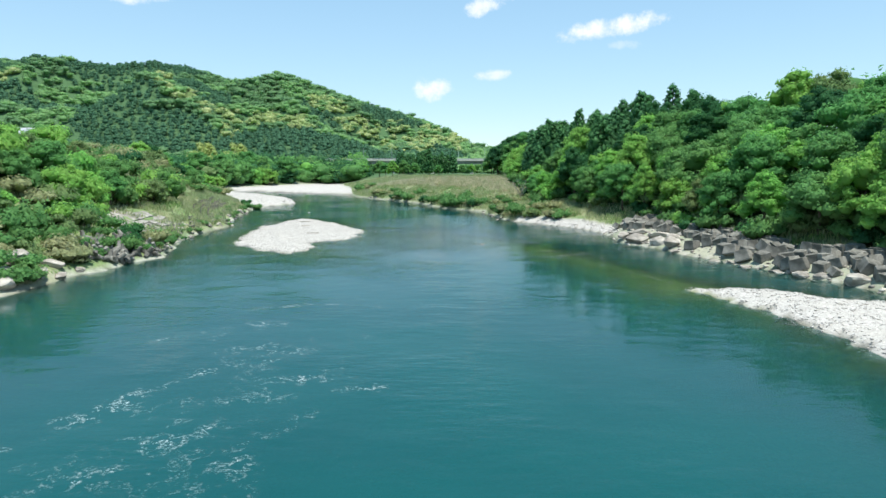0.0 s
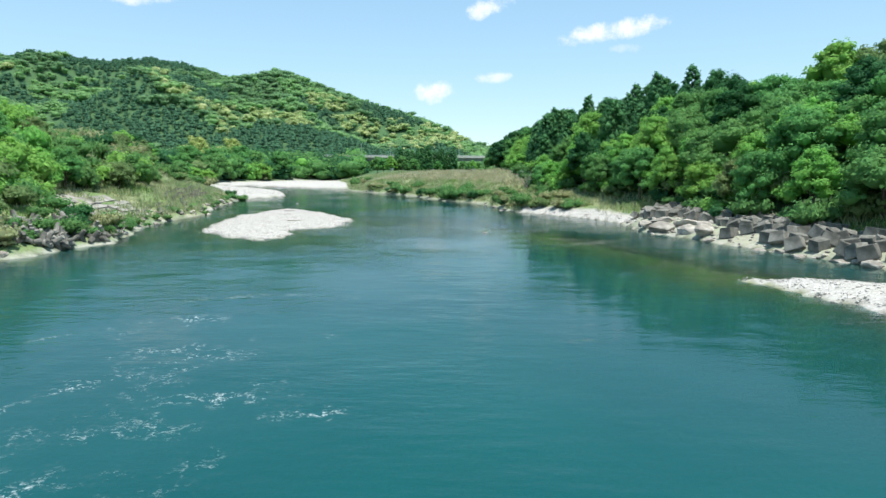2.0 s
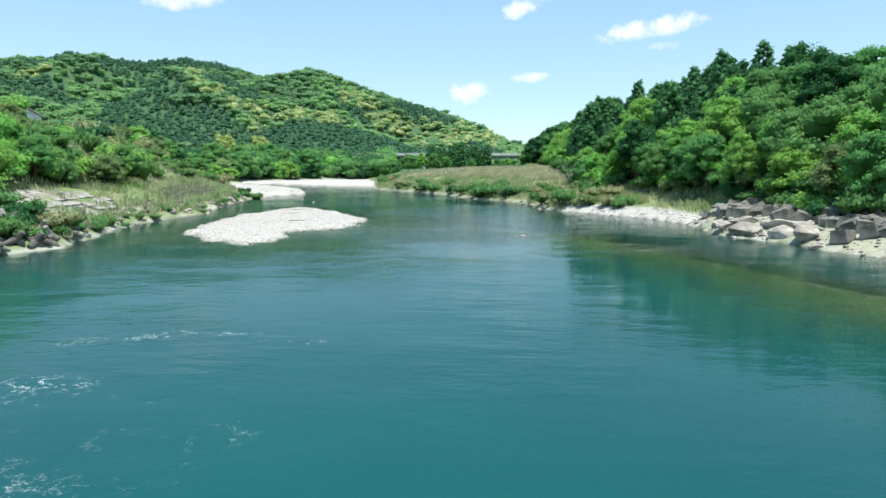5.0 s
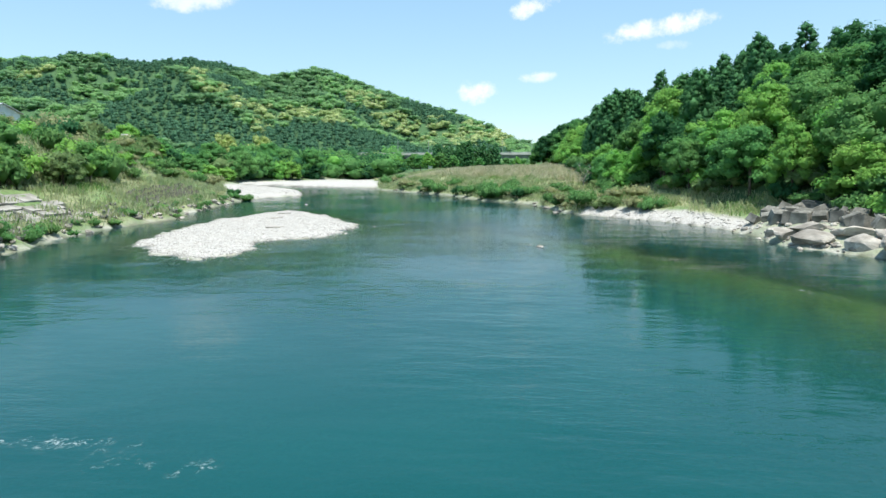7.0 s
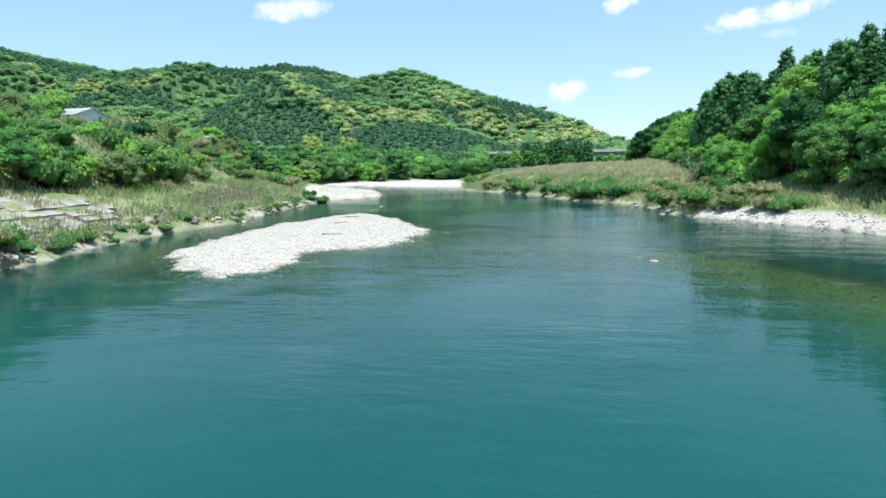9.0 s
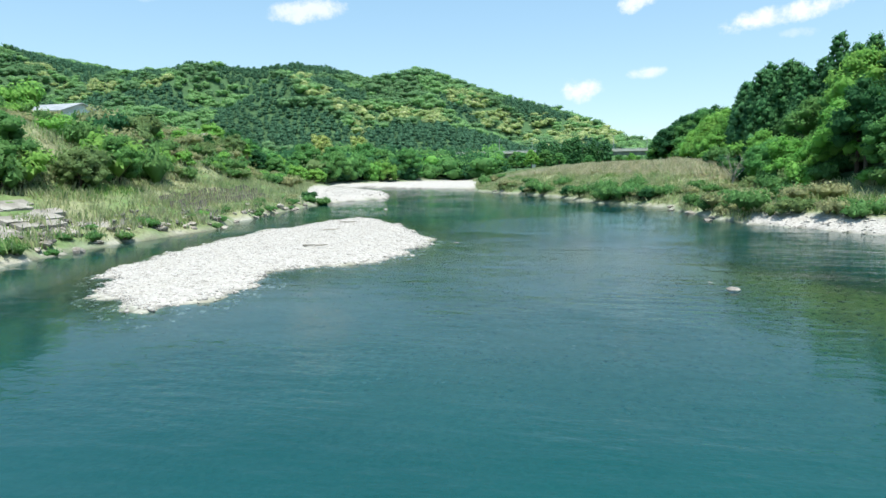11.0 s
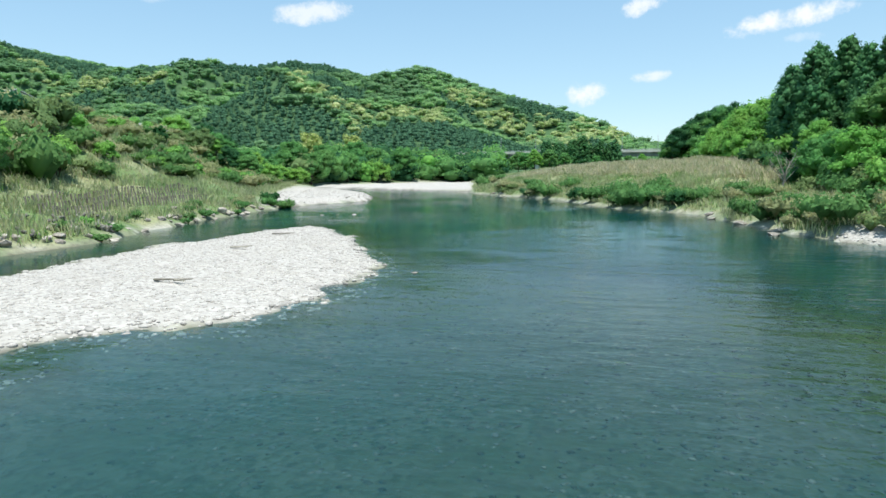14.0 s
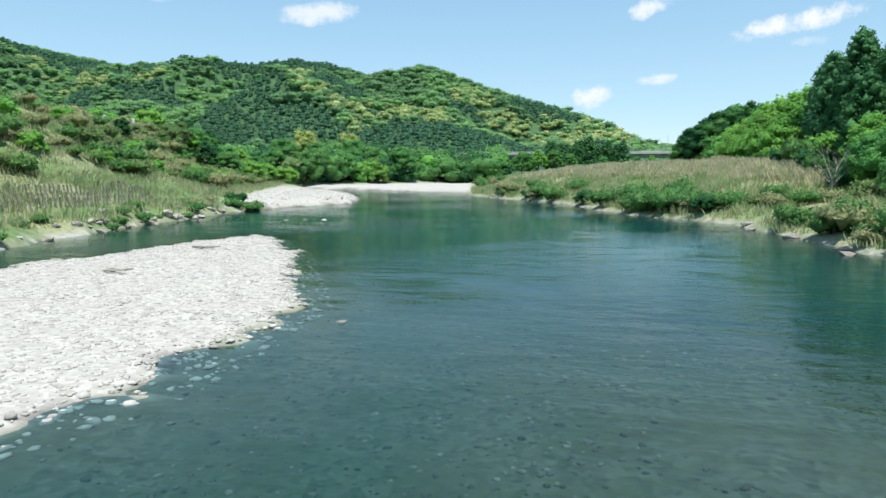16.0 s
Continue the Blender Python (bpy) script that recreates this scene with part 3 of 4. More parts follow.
def put(proto, used, x, y, z, s=1.0, turn=0.0, tall=1.0, tilt=0.0):
    """The prototype itself the first time, then copies of it."""
    m = Matrix.Translation((x, y, z)) @ pose(0, 0, 0, tilt, 0, turn)
    if proto.name not in used:
        used.add(proto.name)
        ob = proto
        ob.matrix_basis = m
    else:
        ob = copy_thing(proto, m)
    ob.scale = (s, s, s * tall)
    return ob


def scatter(rng, xr, yr, gap, accept, tries=6000):
    """Places no closer than gap, from those that accept(X, Y) allows."""
    X, Y = rng.uniform(*xr, tries), rng.uniform(*yr, tries)
    ok = accept(X, Y)
    X, Y = X[ok], Y[ok]
    cells, keep = {}, []
    for x, y in zip(X, Y):
        i, j = int(x // gap), int(y // gap)
        if all((x - p) ** 2 + (y - q) ** 2 >= gap * gap for di in (-1, 0, 1) for dj in (-1, 0, 1) for p, q in cells.get((i + di, j + dj), ())):
            cells.setdefault((i, j), []).append((x, y))
            keep.append((x, y))
    return np.array(keep)


USED = set()
BROAD = [
    broadleaf(1, M_LEAF[0], 11.5, 4.8, label="dense mid-green broadleaf tree on a steep slope"),
    broadleaf(2, M_LEAF[1], 10.0, 4.6, label="fresh yellow-green broadleaf tree on a steep slope"),
    broadleaf(3, M_LEAF[2], 12.5, 4.5, label="deep green evergreen broadleaf tree with shaded gaps"),
    broadleaf(4, M_LEAF[3], 9.5, 4.2, label="olive-brown broadleaf tree in young leaf"),
    broadleaf(5, M_LEAF[0], 9.5, 5.2, label="spreading mid-green broadleaf tree over the bank"),
    broadleaf(6, M_LEAF[1], 11.5, 4.3, label="bright green broadleaf tree with an uneven crown"),
]
CEDAR = [cedar(11, 13.0, 2.7), cedar(12, 13.6, 2.5), cedar(13, 12.4, 2.9)]
BLOOM = broadleaf(7, M_BLOOM, 10, 4.8, label="broadleaf tree covered in cream-yellow blossom")

# ---- wooded hill on the right bank ----
rng = np.random.RandomState(5)
spots = scatter(rng, (12, 105), (28, 330), 3.9, lambda X, Y: (signed(HILL, X, Y) > 1.0) & (signed(HILL, X, Y) < 62) & (X < 105), 14000)
dh = signed(HILL, spots[:, 0], spots[:, 1])
zz = ground_height(spots[:, 0], spots[:, 1])
coni = lumps(spots[:, 0], spots[:, 1], 45, 31) + np.where((spots[:, 1] > 138) & (spots[:, 1] < 186), 0.5, -0.9) + np.clip((dh - 18) / 25, -0.3, 0.6)
broad_count, rest = 0, {0: [], 1: [], 2: [], 3: [], "cedar": []}
for k in np.argsort(dh + np.abs(spots[:, 1] - 105) * 0.06):
    x, y, z = spots[k][0], spots[k][1], zz[k]
    conifer = coni[k] > 0.35 and dh[k] > 7 or (150 < y < 182 and 1.5 < dh[k] < 30) or (128 <= y <= 150 and dh[k] > 9)
    if not conifer:
        i = rng.choice(6, p=[0.22, 0.27, 0.05, 0.05, 0.20, 0.21] if dh[k] < 11 else [0.25, 0.17, 0.17, 0.09, 0.18, 0.14])
        s = rng.uniform(0.75, 1.12) * (0.78 if dh[k] < 4 else 1.0)
    else:
        i, s = rng.randint(3), rng.uniform(0.78, 1.0) * (1.1 if 126 < y < 146 else 1.0)
    if dh[k] < 26 and y < 215 and (conifer or broad_count < 225):
        put((CEDAR if conifer else BROAD)[i], USED, x, y, z - 0.2, s, rng.uniform(0, 360), rng.uniform(0.9, 1.12))
        broad_count += not conifer
    elif dh[k] < 62:
        rest["cedar" if conifer else (0, 1, 2, 3, 0, 1)[i]].append((x, y, z, s))


# ---- far range: woods nobody could count ----
def far_crown(rng, kind, leaves, leaf):
    if kind == "cedar":
        L = [((0, 0, 2.2), (3.3, 3.3, 2.8)), ((0.3, 0.2, 4.4), (2.7, 2.7, 2.3)), ((0, 0.2, 6.0), (1.6, 1.6, 1.5))]
    else:
        L = [((rng.uniform(-2.2, 2.2), rng.uniform(-2.2, 2.2), rng.uniform(1.8, 5.2)), (r, r, r * 0.8)) for r in rng.uniform(1.7, 3.2, 7)]
    V, F = crown(rng, L, leaves, leaf, 0.70, (ICOSA_V, ICOSA_F))
    return V, np.array(F)


def woods(name, places, scales, kind, mat, label, seed, leaves=84, leaf=0.78, low=1.0):
    rng = np.random.RandomState(seed)
    protos = [far_crown(rng, kind, leaves, leaf) for _ in range(6)]
    V, F, n = [], [], 0
    for (x, y, z), s in zip(places, scales):
        pv, tri = protos[rng.randint(6)]
        a = rng.uniform(0, 6.283)
        R = np.array([[math.cos(a), -math.sin(a), 0], [math.sin(a), math.cos(a), 0], [0, 0, low * rng.uniform(0.85, 1.15)]])
        V.append((pv * s) @ R.T + (x, y, z - 0.8))
        F.append(tri + n)
        n += len(pv)
    ob = mesh_object(name, np.concatenate(V), np.concatenate(F), mat)
    return tagged(ob, label, "forest", kind="stuff")


rng = np.random.RandomState(9)
def far_zone(X, Y):
    return (signed(RIGHT, X, Y) > 6) & ((X < -64) | (X > 26) | (Y > 380)) & (signed(FAR_BAR, X, Y) < -3) & (X > -1.3 * Y) & (X < 40 + 0.42 * (Y - 330))


def blobs(X, Y, patches):
    """Highest of some rounded patches (centre, half sizes, slant), ragged by noise."""
    out = np.full(X.shape, -9.0)
    for px, py, rx, ry, sl in patches:
        out = np.maximum(out, 1 - ((X - px - sl * (Y - py)) / rx) ** 2 - ((Y - py) / ry) ** 2)
    return out + 0.42 * lumps(X, Y, 45, 42) + 0.22 * lumps(X, Y, 17, 47)


# planted cedar and flowering chinquapin stand in separate patches on the range
CEDAR_PATCHES = [(-318, 640, 62, 60, 0.2), (-235, 560, 34, 62, -0.5), (-262, 485, 42, 20, 0), (-205, 452, 75, 24, -0.3), (-135, 455, 75, 34, 0), (-92, 480, 60, 45, 0), (-122, 568, 22, 22, 0),
                 (-72, 650, 26, 28, 0), (-42, 632, 18, 18, 0), (-350, 520, 55, 18, 0.4), (-560, 625, 70, 42, 0), (-470, 520, 60, 20, 0), (-20, 520, 34, 40, 0), (-420, 585, 40, 14, 0.5)]
CREAM_PATCHES = [(-225, 512, 20, 20, -0.6), (-280, 615, 12, 14, 0), (-176, 495, 26, 26, 0), (-145, 512, 40, 17, 0), (-102, 600, 36, 30, 0), (-68, 605, 34, 28, 0), (-22, 596, 36, 34, 0),
                 (-55, 560, 34, 22, 0), (-545, 590, 34, 14, 0), (-455, 552, 32, 12, 0), (5, 640, 18, 22, 0), (-395, 545, 18, 9, 0)]
dense = scatter(rng, (-950, 330), (335, 742), 4.1, far_zone, 90000)
wide_apart = scatter(rng, (-950, 330), (335, 742), 5.9, far_zone, 45000)
d_cedar, w_cedar = (blobs(p[:, 0], p[:, 1], CEDAR_PATCHES) > 0.05 for p in (dense, wide_apart))
d_cream, w_cream = (blobs(p[:, 0], p[:, 1], CREAM_PATCHES) > 0.10 for p in (dense, wide_apart))
far = np.concatenate([dense[d_cedar & ~d_cream], wide_apart[w_cream | ~w_cedar]])
n_cedar = int((d_cedar & ~d_cream).sum())
fz = ground_height(far[:, 0], far[:, 1])
is_cedar = np.arange(len(far)) < n_cedar
is_bloom = np.concatenate([np.zeros(n_cedar, bool), w_cream[w_cream | ~w_cedar]]) & (rng.uniform(0, 1, len(far)) < 0.62)
is_bright = ~is_bloom & ~is_cedar & (lumps(far[:, 0], far[:, 1], 110, 45) + 0.5 * lumps(far[:, 0], far[:, 1], 20, 46) > 0.0)
is_mid = ~(is_bloom | is_cedar | is_bright)
pts3 = np.column_stack([far, fz - 0.6])
sizes = np.where(is_cedar, rng.uniform(0.75, 1.15, len(far)), rng.uniform(0.95, 1.55, len(far)))
# distance haze put into the colours: paler and bluer than the near foliage
M_FAR_HAZED = [leafy("hazed_hill_green_leaf", (0.118, 0.262, 0.128), (0.165, 0.325, 0.150), vary=0.12), leafy("hazed_hill_bright_leaf", (0.165, 0.345, 0.140), (0.225, 0.40, 0.165), vary=0.12),
         leafy("hazed_plantation_needles", (0.048, 0.125, 0.075), (0.070, 0.160, 0.088), through_light=0.25, vary=0.12), leafy("hazed_chinquapin_blossom", (0.25, 0.39, 0.16), (0.35, 0.465, 0.20), (0.46, 0.53, 0.28), vary=0.12)]
woods("far_cedar_forest", pts3[is_cedar], sizes[is_cedar], "cedar", M_FAR_HAZED[2], "dark green cedar plantation on the far hills", 51, 100, 0.55, low=0.9)
woods("far_flowering_forest", pts3[is_bloom], sizes[is_bloom], "broad", M_FAR_HAZED[3], "pale yellow flowering broadleaf wood on the far hills", 52, 170, 0.55, low=0.8)
woods("far_bright_forest", pts3[is_bright], sizes[is_bright], "broad", M_FAR_HAZED[1], "fresh green broadleaf wood on the far hills", 53, 170, 0.55, low=0.8)
woods("far_green_forest", pts3[is_mid], sizes[is_mid], "broad", M_FAR_HAZED[0], "mid-green broadleaf wood on the far hills", 54, 170, 0.55, low=0.8)


for key, name, mat, label in ((0, "hill_green_wood", M_LEAF[0], "mid-green broadleaf wood behind the front trees"), (1, "hill_bright_wood", M_LEAF[1], "fresh green broadleaf wood behind the front trees"),
                              (2, "hill_deep_wood", M_LEAF[2], "deep green evergreen wood behind the front trees"), (3, "hill_olive_wood", M_LEAF[3], "olive-brown wood behind the front trees"), ("cedar", "hill_cedar_wood", M_CEDAR, "dark cedar wood behind the front trees")):
    if rest[key]:
        woods(name, [(x, y, z + 2.0) for x, y, z, _ in rest[key]], [1.05 * s for *_, s in rest[key]], "cedar" if key == "cedar" else "broad", mat, label, 57, 300, 0.36)

# ---- trees of the valley floor ----
def on_ground(proto, x, y, s=1.0, turn=0.0, tall=1.0, sink=0.2):
    return put(proto, USED, x, y, height(x, y) - sink, s, turn, tall)


rng = np.random.RandomState(21)
valley = scatter(rng, (-175, -50), (262, 378), 6.5, lambda X, Y: (signed(RIGHT, X, Y) > 3.0) & (signed(FAR_BAR, X, Y) < -2.0) & ((Y > 318 + 0.5 * (X + 60)) | (X < -92)), 3500)
kinds = rng.choice(4, size=len(valley), p=[0.44, 0.10, 0.38, 0.08])
vz = ground_height(valley[:, 0], valley[:, 1])
for k, name, label in ((0, "riverside_green_wood", "mid-green riverside trees below the hills"), (1, "riverside_bright_wood", "yellow-green riverside trees below the hills"), (2, "riverside_deep_wood", "deep green riverside trees below the hills"), (3, "riverside_olive_wood", "olive-brown riverside trees below the hills")):
    sel = kinds == k
    woods(name, np.column_stack([valley, vz - 1.8])[sel], rng.uniform(1.5, 2.15, sel.sum()), "broad", M_LEAF[k], label, 58 + k, 420, 0.36)
for x, y, s in ((-123, 311, 1.75), (-117, 340, 1.75), (-112, 322, 1.2), (-106, 318, 1.0)):
    on_ground(BLOOM, x, y, s, 40 * s, 1.05)
front = scatter(rng, (-160, -55), (258, 352), 8.5, lambda X, Y: (signed(RIGHT, X, Y) > 2.5) & (signed(RIGHT, X, Y) < 60) & (signed(FAR_BAR, X, Y) < -1.5) & (signed(FAR_BAR, X, Y) > -16), 2500)[:34]
for x, y in front:
    on_ground(BROAD[rng.choice((0, 1, 2, 4), p=(0.34, 0.2, 0.28, 0.18))], x, y, rng.uniform(1.15, 1.6), rng.uniform(0, 360), 1.0, 2.2)
on_ground(BROAD[1], -50.5, 345, 1.0, 20)
for k in range(13):
    on_ground(CEDAR[k % 3], -29 + 27 * (k / 12) + rng.uniform(-1, 1), 338 + rng.uniform(-6, 6), rng.uniform(0.85, 1.1), 50 * k)
for x, y, s in ((-33, 306, 0.7), (-29, 300, 0.75), (-24, 303, 0.7), (-19, 309, 0.6), (-38, 322, 0.8), (4, 330, 0.5), (9, 326, 0.55), (-8, 322, 0.5)):
    on_ground(BROAD[int(s * 100) % 2 * 5], x, y, s, 300 * s)
for k in range(16):
    x, y = 17.5 + 20 * ((k * 7) % 16) / 16 + rng.uniform(0, 1), 294 + rng.uniform(0, 26)
    on_ground(BROAD[2 if k % 4 else 0], x, y, rng.uniform(0.85, 1.15) + 0.5 * min((x - 17) / 8, 1), 33 * k)
for x, y, s in ((21.5, 191, 1.3), (23.5, 184, 1.2), (18.6, 188, 0.65), (19.0, 181, 0.7), (24, 197, 1.2), (22, 200, 1.3), (26, 207, 1.35), (28, 216, 1.4), (25, 226, 1.3), (24, 240, 1.2), (26, 256, 1.2)):
    on_ground(BROAD[1], x, y, s, 70 * s)

for k, (x, y, s) in enumerate(((21.4, 168, 0.98), (23, 164.5, 1.0), (22.4, 172, 1.02), (24.6, 169, 1.05), (26.4, 174.5, 1.08), (23.8, 176.5, 1.04), (28.4, 168, 1.02), (26, 162, 1.0), (30.4, 174, 1.08), (28.9, 180, 1.1))):
    on_ground(CEDAR[k % 3], x, y, s, 47 * k)

# ---- bushes ----
BUSH = [
    shrub(61, M_SHRUB, label="dense green bush on the river bank"),
    shrub(62, M_SHRUB, 1.9, 1.5, label="low spreading green bush on the bank"),
    shrub(63, M_DRY, 1.6, 1.3, label="pale dry-leaved bush among grass"),
    shrub(64, M_LEAF[1], 1.7, 2.2, label="bright yellow-green bush on the slope"),
    shrub(65, M_LEAF[2], 1.4, 1.6, label="dark green bush in the shade of trees"),
    shrub(66, M_LEAF[3], 1.8, 1.6, label="olive-brown bush on the slope"),
]


def bushes(seed, xr, yr, gap, accept, weights, lo, hi, tries=2500, most=400, tall=1.0, thicket=""):
    """Single bushes, or one joined thicket where they run together."""
    rng = np.random.RandomState(seed)
    spots = scatter(rng, xr, yr, gap, accept, tries)[:most]
    zs = ground_height(spots[:, 0], spots[:, 1])
    kinds = rng.choice(6, size=len(spots), p=weights)
    if not thicket:
        for (x, y), z, k in zip(spots, zs, kinds):
            put(BUSH[k], USED, x, y, z - 0.15, rng.uniform(lo, hi), rng.uniform(0, 360), tall * rng.uniform(0.8, 1.25))
        return
    for k in range(6):
        src = next(c for c in BUSH[k].children if c.name.startswith("foliage")).data
        pv = np.empty(len(src.vertices) * 3)
        src.vertices.foreach_get("co", pv)
        pv, pf = pv.reshape(-1, 3), [list(p.vertices) for p in src.polygons]
        V, F = [], []
        for (x, y), z in zip(spots[kinds == k], zs[kinds == k]):
            a, s = rng.uniform(0, 6.283), rng.uniform(lo, hi)
            R = np.array([[math.cos(a), -math.sin(a), 0], [math.sin(a), math.cos(a), 0], [0, 0, tall * rng.uniform(0.8, 1.25)]])
            n = len(V) * len(pv)
            V.append((pv * s) @ R.T + (x, y, z - 0.15))
            F.extend([[i + n for i in f] for f in pf])
        if V:
            tagged(mesh_object(thicket, np.concatenate(V), F, src.materials[0]), BUSH[k]["label"].replace(" bush", " bushes run together"), "bushes", kind="stuff")


def dleft(X, Y):
    return signed(LEFT, X, Y)


# near left bank, thick and green
bushes(71, (-78, -33), (30, 76), 1.9, lambda X, Y: (dleft(X, Y) > 0.8) & (X > -1.15 * Y - 6), [0.30, 0.22, 0.20, 0.14, 0.02, 0.12], 0.8, 1.5, 2600, 190)
# wooded band above the concrete slope
bushes(72, (-90, -45), (72, 128), 2.6, lambda X, Y: (dleft(X, Y) > 11.0 - 0.05 * np.maximum(Y - 100, 0)) & (dleft(X, Y) < 44) & (lumps(X, Y, 22, 73) + (114 - Y) / 35 > 0.15), [0.22, 0.10, 0.28, 0.24, 0.02, 0.14], 1.3, 2.3, 2600, 130, 1.15)
rngl = np.random.RandomState(81)
for x, y in scatter(rngl, (-76, -44), (72, 118), 3.6, lambda X, Y: (dleft(X, Y) > 10.8 - 0.12 * np.maximum(Y - 95, 0)) & (dleft(X, Y) < 27) & (lumps(X, Y, 22, 73) + (106 - Y) / 16 > 0.3), 1700)[:70]:
    k = rngl.choice(4, p=[0.4, 0.3, 0.2, 0.1])
    on_ground(BROAD[(0, 1, 3, 4)[k]], x, y, rngl.uniform(0.44, 0.74), rngl.uniform(0, 360), rngl.uniform(0.85, 1.1), 0.6)
# small trees on the open slope, brown-leaved wood on the plateau, trees where the bank ends
for xr, yr, gap, lo, hi, near, away, tilted in (((-100, -50), (118, 205), 9.5, 0.22, 0.38, 13, 38, (0.4, 0.35, 0.15, 0.1)), ((-150, -84), (186, 248), 5.5, 0.5, 0.75, 32, 80, (0.2, 0.1, 0.05, 0.65)), ((-112, -58), (196, 250), 5.0, 0.45, 0.8, 4, 32, (0.45, 0.25, 0.25, 0.05))):
    for x, y in scatter(rngl, xr, yr, gap, lambda X, Y: (dleft(X, Y) > near) & (dleft(X, Y) < away) & (signed(SECOND_BAR, X, Y) < -4), 1500)[:42]:
        on_ground(BROAD[(0, 1, 2, 3)[rngl.choice(4, p=tilted)]], x, y, rngl.uniform(lo, hi), rngl.uniform(0, 360), rngl.uniform(0.8, 1.0), 0.9)
# dry open slope with patches
bushes(74, (-110, -44), (112, 236), 2.3, lambda X, Y: (dleft(X, Y) > 11) & (dleft(X, Y) < 60) & (signed(SECOND_BAR, X, Y) < -3) & (lumps(X, Y, 14, 75) > -0.3), [0.18, 0.12, 0.52, 0.06, 0.0, 0.12], 0.6, 1.6, 4600, 520, thicket="slope_thicket")
# waterline tufts on the left
bushes(76, (-52, -30), (60, 150), 1.6, lambda X, Y: (dleft(X, Y) > 0.5) & (dleft(X, Y) < 3.2) & (lumps(X, Y, 9, 77) > -0.2), [0.45, 0.33, 0.17, 0.05, 0.0, 0.0], 0.35, 0.75, 1800, 90, 0.9)
# right bank: scrub along the meadow's edge
bushes(78, (-40, 30), (112, 236), 1.8, lambda X, Y: (signed(RIGHT, X, Y) > 0.8) & (signed(RIGHT, X, Y) < 9) & (signed(HILL, X, Y) < 0) & (signed(FAR_BAR, X, Y) < -2) & (lumps(X, Y, 20, 79) > -0.1 + 0.06 * signed(RIGHT, X, Y)), [0.30, 0.22, 0.32, 0.0, 0.06, 0.10], 0.7, 1.4, 4000, 210, thicket="meadow_thicket")
# single bushes standing at the meadow's waterline
for k, x, y, sc in ((0, 9.6, 134.5, 1.1), (1, 10.9, 128.5, 1.0), (0, 11.6, 124, 0.8), (4, 5.2, 148.5, 1.3), (0, 3.4, 151, 1.2), (1, -1, 155.5, 1.2), (0, -4.5, 164, 1.5), (4, -7.5, 172, 1.5), (0, 13.4, 134, 0.9), (2, 14.6, 128, 0.9)):
    put(BUSH[k], USED, x, y, height(x, y) - 0.15, sc, 57 * k + 31 * y, 1.1)
# foot of the wooded hill
bushes(80, (10, 62), (30, 215), 2.2, lambda X, Y: (signed(HILL, X, Y) > np.where(Y < 98, -1.0, np.where(Y < 132, 0.8, -2.5))) & (signed(HILL, X, Y) < 3.0), [0.30, 0.10, 0.06, 0.24, 0.20, 0.10], 0.9, 1.6, 3000, 190, 1.15, thicket="wood_edge_thicket")
bushes(83, (20, 80), (30, 212), 2.6, lambda X, Y: (signed(HILL, X, Y) > 2.5) & (signed(HILL, X, Y) < 17), [0.26, 0.10, 0.02, 0.14, 0.36, 0.12], 1.1, 1.9, 3500, 230, 1.1, thicket="undergrowth")
on_ground(BUSH[0], -46.5, 150.5, 1.2, 30)
on_ground(BUSH[4], -49.3, 151.5, 1.1, 120)


# ---- grass ----
def grass(name, seed, xr, yr, tries, accept, mat, tall, label, blades=17, wide=0.034, spread=0.45):
    rng = np.random.RandomState(seed)
    X, Y = rng.uniform(*xr, tries), rng.uniform(*yr, tries)
    ok = accept(X, Y)
    X, Y = X[ok], Y[ok]
    Z = ground_height(X, Y) - 0.05
    n = len(X)
    h = np.repeat(tall * rng.uniform(0.5, 1.25, n), blades) * rng.uniform(0.6, 1.1, n * blades)
    bx, by, bz = (np.repeat(c, blades) for c in (X, Y, Z))
    bx, by = bx + rng.normal(0, spread, n * blades), by + rng.normal(0, spread, n * blades)
    a, lean = rng.uniform(0, 6.283, n * blades), rng.uniform(0.1, 0.62, n * blades)
    cx, cy = np.cos(a), np.sin(a)
    w = wide * rng.uniform(0.7, 1.5, n * blades)
    p0 = np.stack([bx - cy * w, by + cx * w, bz], 1)
    p1 = np.stack([bx + cy * w, by - cx * w, bz], 1)
    p2 = np.stack([bx + cy * w * 0.7 + cx * h * lean * 0.4, by - cx * w * 0.7 + cy * h * lean * 0.4, bz + h * 0.6], 1)
    p3 = np.stack([bx + cx * h * lean, by + cy * h * lean, bz + h], 1)
    V = np.stack([p0, p1, p2, p3], 1).reshape(-1, 3)
    ob = mesh_object(name, V, np.arange(len(V)).reshape(-1, 4), mat)
    return tagged(ob, label, "grass", kind="stuff")


def meadow(X, Y):
    return (signed(RIGHT, X, Y) > np.where(Y < 99, 7.0, 0.6)) & (signed(HILL, X, Y) < 2.5) & (signed(FAR_BAR, X, Y) < -0.5) & (signed(BEACH, X, Y) < -0.4)


def left_slope(X, Y):
    return (dleft(X, Y) > 0.9) & (signed(SECOND_BAR, X, Y) < -0.5) & (dleft(X, Y) < 62)


def slabs_zone(X, Y):
    return (Y > 75) & (Y < 94) & (dleft(X, Y) > 3.0) & (dleft(X, Y) < 9.4) & (lumps(X, Y, 4, 99) < 0.35)


